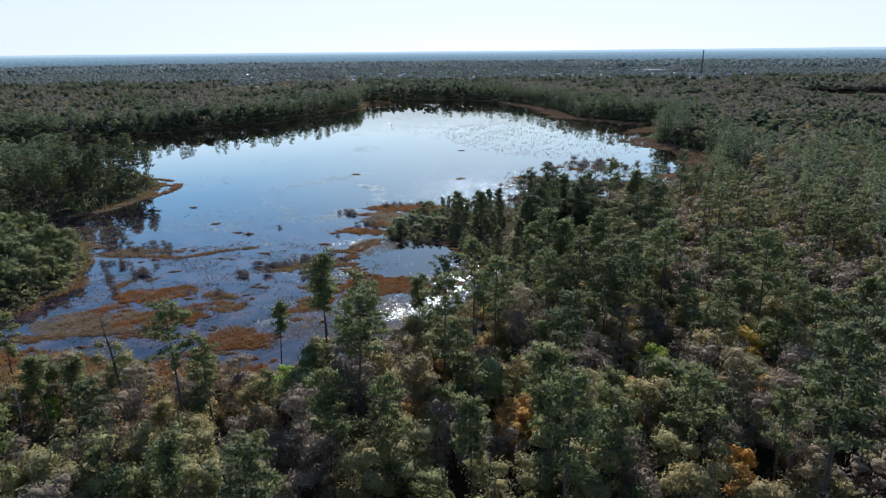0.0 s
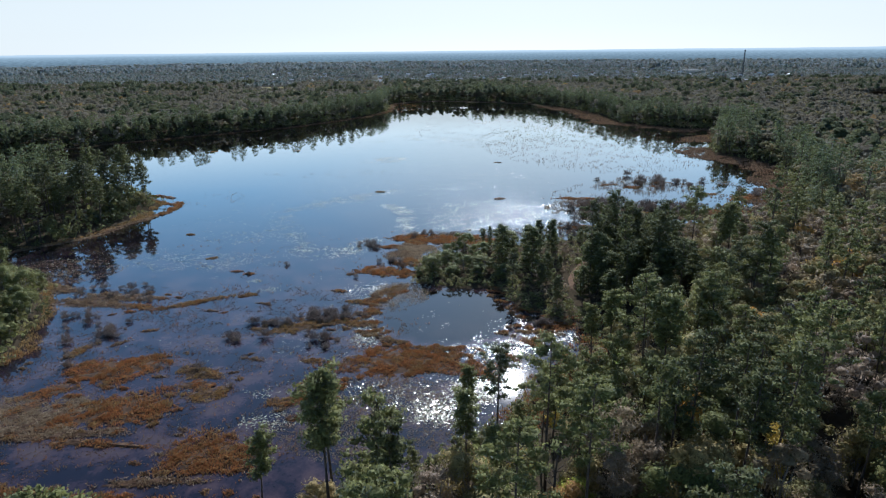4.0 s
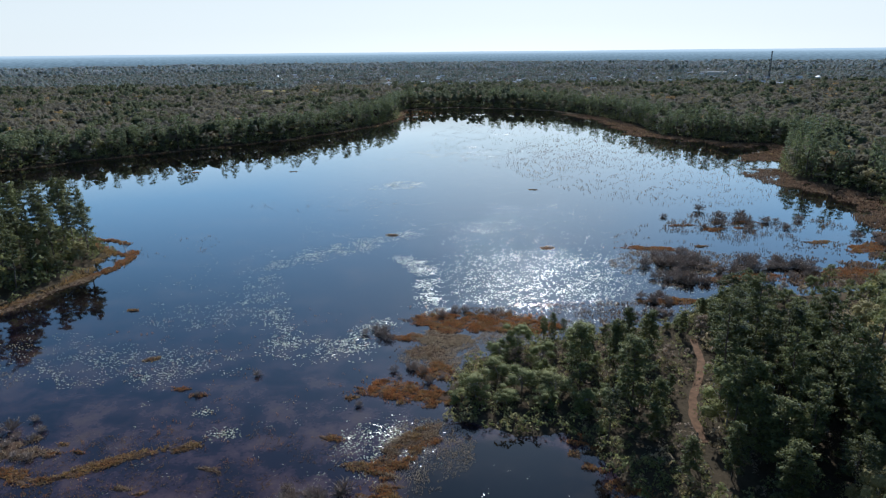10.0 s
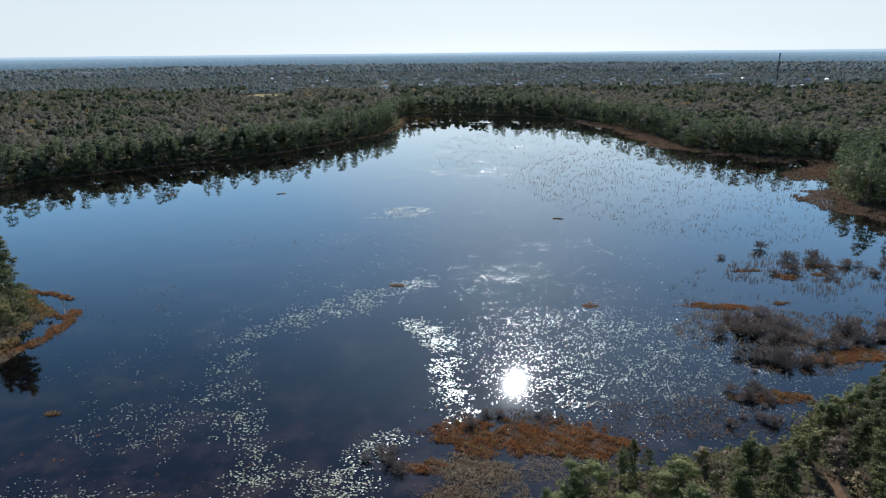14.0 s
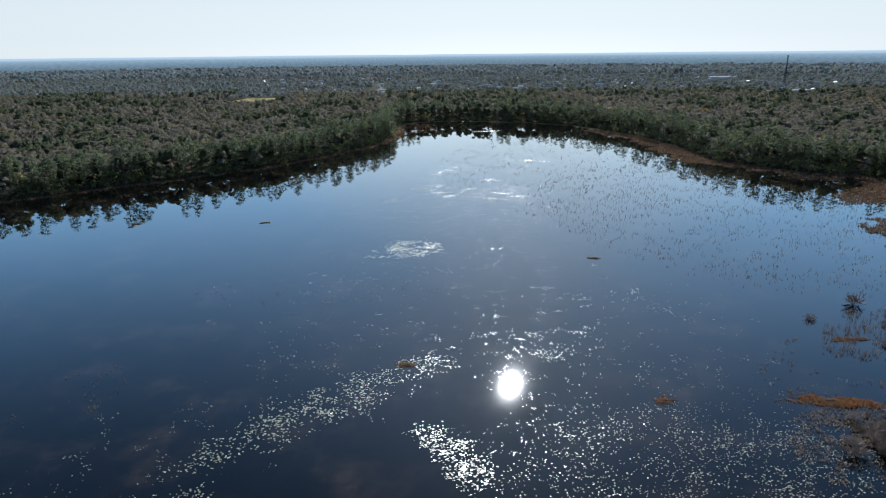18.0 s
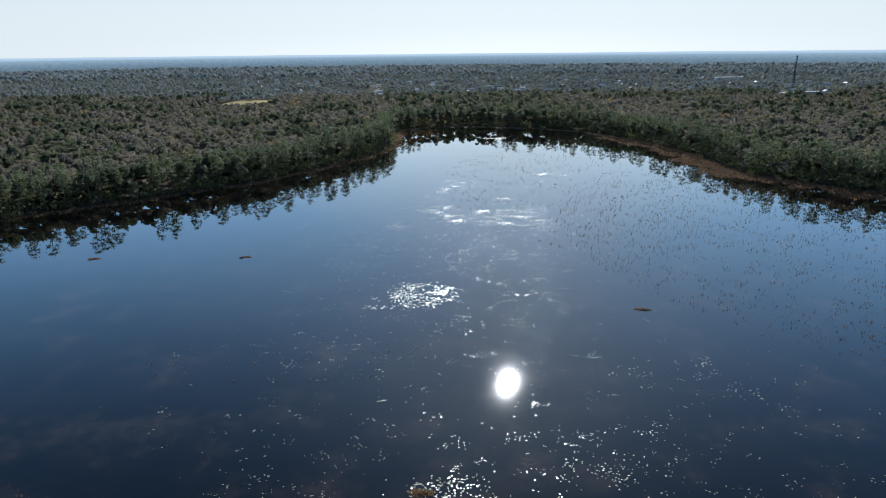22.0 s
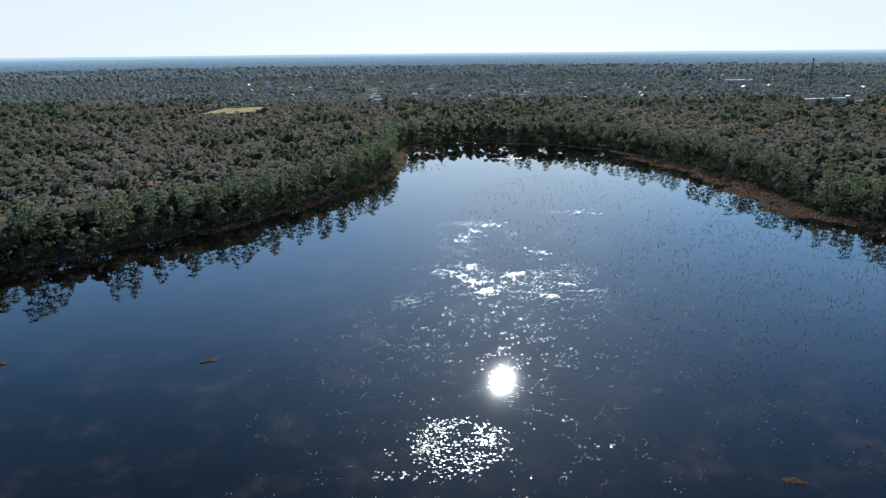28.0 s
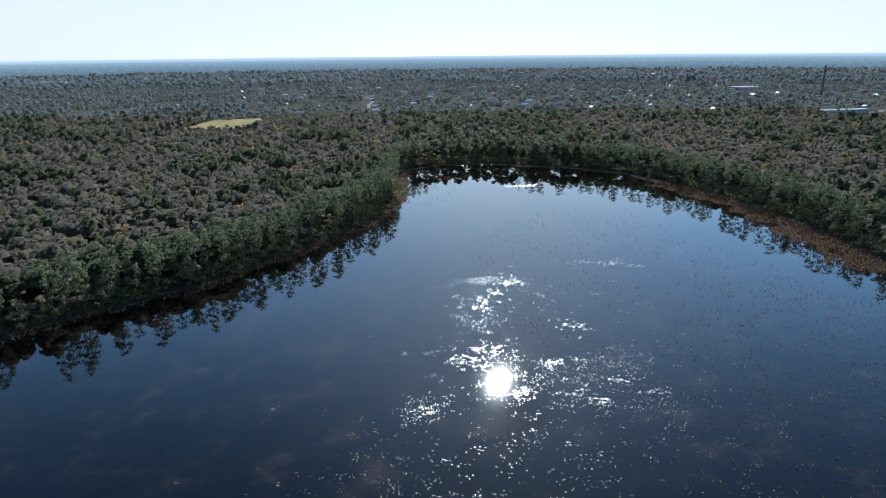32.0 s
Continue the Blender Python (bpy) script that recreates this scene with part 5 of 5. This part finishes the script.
def clustered(n, cx, cy, rx, ry, rng, cut, seed):
    """Pads in small rafts, the rafts closer together where the noise is high."""
    m = max(3, n // 4)
    a, f = rng.uniform(0, 2 * np.pi, m), np.sqrt(rng.random(m)) * (1 + 0.16 * rng.normal(size=m))
    x, y = cx + np.cos(a) * f * rx, cy + np.sin(a) * f * ry
    ok = 0.5 * fbm(x, y, 7.0, seed) + 0.5 * fbm(x, y, 2.6, seed + 4) > cut * 0.6 - 0.25 + rng.normal(0, 0.28, m)
    x, y = x[ok], y[ok]
    each = np.minimum(rng.geometric(0.42, len(x)), 6) + (rng.random(len(x)) < 0.03) * rng.integers(5, 14, len(x))
    x, y = np.repeat(x, each) + rng.normal(0, 1, each.sum()) * np.repeat(0.42 * np.sqrt(each) + 0.1, each), np.repeat(y, each) + rng.normal(0, 0.8, each.sum()) * np.repeat(0.36 * np.sqrt(each) + 0.1, each)
    ok = (shore(x, y) < -0.5) & (np.hypot((x + 23) / 18.5, (y - 325) / 33) > 1 + 0.08 * fbm(x, y, 3.0))
    return x[ok], y[ok]


for n, cx, cy, rx, ry, size, cut in PATCH:
    x, y = clustered(int(n * (1.9 if cy < 450 else 1.7)), cx, cy, rx, ry, R3, cut, cx * 0.37 + cy * 0.11)
    lily_patch("floating green and yellowed lily pads on dark water", x, y, size * 0.66 if cy < 450 else size * 0.42, R3, 0.07 if cy < 400 or cy == 491 else 0.045)


for n, cx, cy, rx, ry in [(700, 45, 204, 5, 4), (700, 35, 199, 6, 5), (1200, 30, 188, 4, 7), (2600, 23, 178, 5, 6), (2200, 15, 170, 6, 5), (900, 0, 176, 14, 7), (700, -5, 240, 9, 6)]:
    x, y = clustered(n, cx, cy, rx, ry, R3, -0.2, cx * 0.21)
    lily_patch("small wet leaves matted in the shallow channel", x, y, 0.15, R3, 0.14)


RAFTS = [(-3, 668, 3, 5), (12, 688, 6, 3), (-6, 659, 3, 4), (4, 678, 4, 4), (-15, 615, 4, 4), (-8, 609, 4, 3), (-3, 601, 4, 4), (-1, 592, 5, 3), (15, 611, 5, 3), (-4, 621, 4, 4), (64, 715, 7, 3), (76, 709, 5, 2), (-30, 583, 3, 3), (25, 585, 5, 2), (2, 591, 4, 3),
         (19, 489, 3, 1), (-31, 480, 4, 2), (-32, 487, 2, 3), (-26, 479, 4, 1.5), (-29, 975, 7, 3), (54, 907, 7, 4), (33, 1010, 12, 2), (-8, 1006, 12, 1.5), (34, 598, 6, 3), (44, 590, 6, 2), (30, 640, 5, 4)]
for x, y, rx, ry in RAFTS:
    n = int(rx * ry * (5 if y < 900 else 7))
    a, f = R3.uniform(0, 6.283, n), np.sqrt(R3.random(n)) * (1 + 0.25 * R3.normal(size=n))
    px, py = x + np.cos(a) * f * rx, y + np.sin(a) * f * ry
    ok = fbm(px, py, 1.3, x * 0.3) > 0.0
    lily_patch("raft of pale floating weed on dark water", px[ok], py[ok], 0.30 if y < 900 else 0.38, R3, 0.07)


# ---- single floating clumps ----
for x, y, rx, ry, tone in [(-15, 386, 2.6, 1.2, "gold"), (47, 366, 2.8, 1.5, "brown"), (-87, 307, 2.0, 0.9, "gold"), (107, 366, 2.6, 1.2, "gold"), (-90, 537, 2.6, 0.9, "gold"), (-153, 538, 3.0, 0.9, "brown"),
                           (-67, 275, 2.2, 1.2, "gold"), (-49, 257, 1.8, 0.8, "brown"), (-54, 260, 2.2, 0.8, "brown"), (-45, 236, 1.5, 0.7, "gold"), (-16, 240, 2.6, 1.2, "brown"), (57, 474, 3.2, 0.9, "gold"),
                           (120, 388, 3.0, 1.1, "rust"), (134, 392, 3.4, 1.2, "rust"), (-34, 212, 2.4, 1.0, "gold")]:
    sedge_bed(x, y, rx, ry, R3.uniform(-15, 15), tone, R3, 12.0, 0.55, 0.16)
for _ in range(70):
    x, y = R3.uniform(-88, 2), R3.uniform(150, 236)
    if shore(x, y)[0] < -2 and fbm(x, y, 12.0, 3.3) > -0.1:
        sedge_bed(x, y, R3.uniform(0.6, 2.2), R3.uniform(0.4, 1.1), R3.uniform(-30, 30), R3.choice(["rust", "gold", "brown", "grey"]), R3, 12.0, 0.55, 0.14)


# ---- trails, field, roads ----
def strip(name, label, category, pts, width, mat, lift=0.05):
    pts = np.array(pts, float)
    fine = np.column_stack([np.interp(np.linspace(0, len(pts) - 1, 6 * len(pts)), np.arange(len(pts)), pts[:, k]) for k in (0, 1)])
    t = unit(np.gradient(fine, axis=0))
    nrm = np.column_stack([-t[:, 1], t[:, 0]])
    wd = width * (0.5 + 0.06 * np.sin(np.arange(len(fine)) * 1.7))[:, None]
    v = []
    for p in (fine + nrm * wd, fine - nrm * wd):
        v.append(np.column_stack([p, land_height(p[:, 0], p[:, 1], shore(p[:, 0], p[:, 1])) + lift]))
    n = len(fine)
    q = [(i, i + 1, n + i + 1, n + i) for i in range(n - 1)]
    tagged(new(name, mesh_of(name, np.concatenate(v), q, mat=mat)), label, category, kind="structure")


strip("trail", "sandy footpath across the wooded point", "path", [(15, 281), (15, 270), (14, 264), (13, 259)], 1.1, SAND, 0.12)
strip("trail", "sandy clearing between the pines of the point", "path", [(72, 282), (69.5, 270), (65.5, 261), (61, 253), (58, 245), (57, 236)], 1.7, SAND, 0.12)
strip("trail", "sandy path along the eastern bay", "path", [(206, 420), (202, 400), (200, 388), (194, 368), (196, 355)], 2.4, SAND, 0.12)
strip("road", "pale suburban street between trees", "road", [(-125, 1640), (-131, 1720), (-128, 1800), (-140, 1900), (-170, 1990)], 6, ASPHALT, 0.15)
strip("road", "pale road running out of the woods", "road", [(640, 1385), (700, 1430), (780, 1490), (900, 1560)], 12, ASPHALT, 0.15)
strip("road", "pale road at the edge of the western woods", "road", [(-680, 1258), (-600, 1254), (-540, 1248), (-480, 1240)], 7, ASPHALT, 0.6)
u = np.linspace(-1, 1, 9)
U, Wg = np.meshgrid(u, u)
fx = FIELD[0] + U * FIELD[2] * 1.1 + 0.1 * Wg * FIELD[3]
fy = FIELD[1] + Wg * FIELD[3] * 1.02 + 0.3 * U * FIELD[2]
i = (np.arange(8)[:, None] * 9 + np.arange(8)[None]).ravel()
tagged(new("field", mesh_of("field", np.column_stack([fx.ravel(), fy.ravel(), land_height(fx.ravel(), fy.ravel(), np.full(81, 60.0)) + 0.4]), np.column_stack([i, i + 1, i + 10, i + 9]), mat=GRASS, smooth=True)),
       "open yellow-green grass field among the woods", "field", kind="structure")


# ---- houses beyond the woods ----
def box(x0, y0, z0, x1, y1, z1):
    v = np.array([(x, y, z) for z in (z0, z1) for y in (y0, y1) for x in (x0, x1)], float)
    return v, np.array([(0, 2, 3, 1), (4, 5, 7, 6), (0, 1, 5, 4), (2, 6, 7, 3), (0, 4, 6, 2), (1, 3, 7, 5)])


WALLS = [plain("cream_siding", (0.46, 0.42, 0.35), 0.8, 0.08), plain("brick_wall", (0.30, 0.17, 0.12), 0.9, 0.2), plain("white_siding", (0.60, 0.59, 0.57), 0.75, 0.06)]
ROOFS = [plain("pale_shingles", (0.45, 0.43, 0.41), 0.7, 0.15, 0.6), plain("brown_shingles", (0.22, 0.16, 0.12), 0.85, 0.2, 0.6), plain("white_metal_roof", (0.55, 0.55, 0.55), 0.6, 0.05, 0.6), plain("grey_shingles", (0.28, 0.28, 0.29), 0.8, 0.2, 0.6)]
GLASS = plain("dark_window_glass", (0.03, 0.035, 0.04), 0.1, 0.1)
DOOR = plain("painted_door", (0.28, 0.10, 0.07), 0.5, 0.1)


def house(w, d, wall, roof, label):
    root = tagged(new("house"), label, "house", "houses beyond the woods")
    h, g, o = 3.0, 0.22 * d + 0.6, 0.5
    body = box(-w / 2, -d / 2, -0.3, w / 2, d / 2, h)
    gable = np.array([(-w / 2, -d / 2, h), (-w / 2, d / 2, h), (-w / 2, 0, h + g), (w / 2, -d / 2, h), (w / 2, d / 2, h), (w / 2, 0, h + g)], float)
    part("wall", mesh_of("wall", np.vstack([body[0], gable]), body[1], [(8, 10, 9), (11, 12, 13)], mat=wall), root)
    s = g / (d / 2)
    for sg in (-1, 1):
        e = sg * (d / 2 + o)
        rv = np.array([(-w / 2 - o, e, h - o * s + 0.05), (w / 2 + o, e, h - o * s + 0.05), (w / 2 + o, 0, h + g + 0.05), (-w / 2 - o, 0, h + g + 0.05)])
        rv = np.vstack([rv, rv + np.array([0, 0, 0.2])])
        part("roof", mesh_of("roof", rv, [(0, 1, 2, 3), (4, 7, 6, 5), (0, 4, 5, 1), (1, 5, 6, 2), (2, 6, 7, 3), (3, 7, 4, 0)], mat=roof), root)
    for x in (-w * 0.32, w * 0.12, w * 0.36):
        v, q = box(x - 0.7, -d / 2 - 0.05, 0.9, x + 0.7, -d / 2 + 0.02, 2.2)
        part("window", mesh_of("window", v, q, mat=GLASS), root)
    v, q = box(-w * 0.1 - 0.5, -d / 2 - 0.06, -0.2, -w * 0.1 + 0.5, -d / 2 + 0.02, 2.05)
    part("door", mesh_of("door", v, q, mat=DOOR), root)
    return root


HOUSES = [house(17, 10, WALLS[0], ROOFS[0], "single-storey cream house with pale shingle roof"), house(15, 9, WALLS[1], ROOFS[1], "single-storey brick house with brown roof"),
          house(19, 11, WALLS[2], ROOFS[2], "single-storey white house with bright metal roof"), house(16, 10, WALLS[0], ROOFS[3], "single-storey cream house with grey roof")]
for k, (x, y) in enumerate(PLOTS):
    m = pose(x, y, float(rise(x, y)) + 0.9, 0, 0, R4.choice([0, 90, 8, -12, 20]) + R4.normal(0, 4)) @ Matrix.Scale(0.82, 4)
    if k < 4:
        HOUSES[k].matrix_basis = m
    else:
        copy_thing(HOUSES[int(R4.integers(0, 4))], m)


def hall(x, y, w, d, h, turn, label, wall):
    root = tagged(new("warehouse"), label, "warehouse")
    v, q = box(-w / 2, -d / 2, -0.3, w / 2, d / 2, h)
    part("wall", mesh_of("wall", v, q, mat=wall), root)
    v, q = box(-w / 2 - 0.6, -d / 2 - 0.6, h + 0.004, w / 2 + 0.6, d / 2 + 0.6, h + 0.7)
    part("roof", mesh_of("roof", v, q, mat=ROOFS[3]), root)
    root.matrix_basis = pose(x, y, float(rise(x, y)) + 0.9, 0, 0, turn)


BLUE_WALL = plain("blue_grey_wall", (0.30, 0.35, 0.42), 0.7, 0.08)
hall(632, 1412, 105, 14, 6.5, 12, "long low blue-grey building at the edge of the woods", BLUE_WALL)
hall(-1300, 2700, 120, 40, 12, 5, "large white-roofed building on the wooded plain", WALLS[2])
hall(860, 2880, 60, 40, 11, 0, "pale flat-roofed building on the wooded plain", WALLS[0])
hall(-1000, 2750, 26, 24, 20, 0, "tall pale block rising from the wooded plain", WALLS[0])
hall(800, 2050, 80, 26, 7, 6, "long pale building beside the mast", WALLS[0])


# ---- lattice mast ----
def mast(x, y, top):
    root = tagged(new("radio_mast"), "tall dark steel lattice mast above the trees", "mast")
    z0 = float(rise(x, y))
    h = top - z0
    legs = [np.array([math.cos(a), math.sin(a)]) for a in (0.3, 2.4, 4.5)]
    for l in legs:
        part("leg", mesh_of("leg", *tube([(*(l * 2.2), 0), (*(l * 1.6), h * 0.5), (*(l * 1.0), h)], [0.5, 0.45, 0.4], 6), mat=STEEL), root)
    rod = []
    for i in range(18):
        za, zb = h * i / 18, h * (i + 1) / 18
        ra, rb = 2.2 - 1.2 * i / 18, 2.2 - 1.2 * (i + 1) / 18
        for k in range(3):
            a, b = legs[k], legs[(k + 1) % 3]
            rod.append(tube([(*(a * ra), za), (*((a * ra + b * rb) / 2), (za + zb) / 2), (*(b * rb), zb)], [0.3] * 3, 4))
    part("bracing", mesh_of("bracing", *merge(rod), mat=STEEL), root)
    for k in range(6):
        a = k * math.pi / 3
        v, q = box(-0.25, -0.25, -1.4, 0.25, 0.25, 1.4)
        part("antenna", mesh_of("antenna", v + np.array([math.cos(a) * 1.9, math.sin(a) * 1.9, h - 2]), q, mat=STEEL), root)
    root.location = (x, y, z0)


mast(826, 1770, 66)


# ---- the far distance ----
def distance_material():
    m, n, l, p = material("painted_far_haze")
    tc = n.new("ShaderNodeTexCoord")
    sep = n.new("ShaderNodeSeparateXYZ")
    l.new(tc.outputs["Object"], sep.inputs[0])
    mp = n.new("ShaderNodeMapping")
    mp.inputs["Scale"].default_value = (0.08, 0.018, 0.0)
    l.new(tc.outputs["Object"], mp.inputs["Vector"])
    nz = n.new("ShaderNodeTexNoise")
    nz.inputs["Scale"].default_value, nz.inputs["Detail"].default_value = 1.0, 5
    l.new(mp.outputs[0], nz.inputs["Vector"])
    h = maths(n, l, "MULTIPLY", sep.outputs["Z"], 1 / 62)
    # haze painted into the glow: paler towards the top, mottling fading with it
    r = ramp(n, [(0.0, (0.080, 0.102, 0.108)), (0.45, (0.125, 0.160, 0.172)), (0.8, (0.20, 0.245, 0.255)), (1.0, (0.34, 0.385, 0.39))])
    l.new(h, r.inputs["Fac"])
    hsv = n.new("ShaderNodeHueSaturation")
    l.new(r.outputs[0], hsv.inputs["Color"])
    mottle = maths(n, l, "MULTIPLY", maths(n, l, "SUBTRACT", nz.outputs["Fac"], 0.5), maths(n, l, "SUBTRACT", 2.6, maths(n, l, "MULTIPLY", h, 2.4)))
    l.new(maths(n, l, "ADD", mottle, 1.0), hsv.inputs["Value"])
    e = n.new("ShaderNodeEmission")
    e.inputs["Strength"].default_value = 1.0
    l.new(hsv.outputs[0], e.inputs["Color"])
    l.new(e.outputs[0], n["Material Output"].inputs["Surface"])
    return m


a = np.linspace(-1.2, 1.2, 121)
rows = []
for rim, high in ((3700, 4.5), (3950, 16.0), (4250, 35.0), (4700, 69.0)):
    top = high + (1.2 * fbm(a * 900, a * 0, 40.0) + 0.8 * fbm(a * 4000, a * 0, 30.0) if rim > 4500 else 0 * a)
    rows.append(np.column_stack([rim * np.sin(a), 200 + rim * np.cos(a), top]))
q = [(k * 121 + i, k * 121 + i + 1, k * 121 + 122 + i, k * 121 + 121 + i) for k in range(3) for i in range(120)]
tagged(new("backdrop", mesh_of("backdrop", np.concatenate(rows), q, mat=distance_material())), "glowing backdrop of a wooded horizon with blue haze painted in", "horizon", kind="structure")
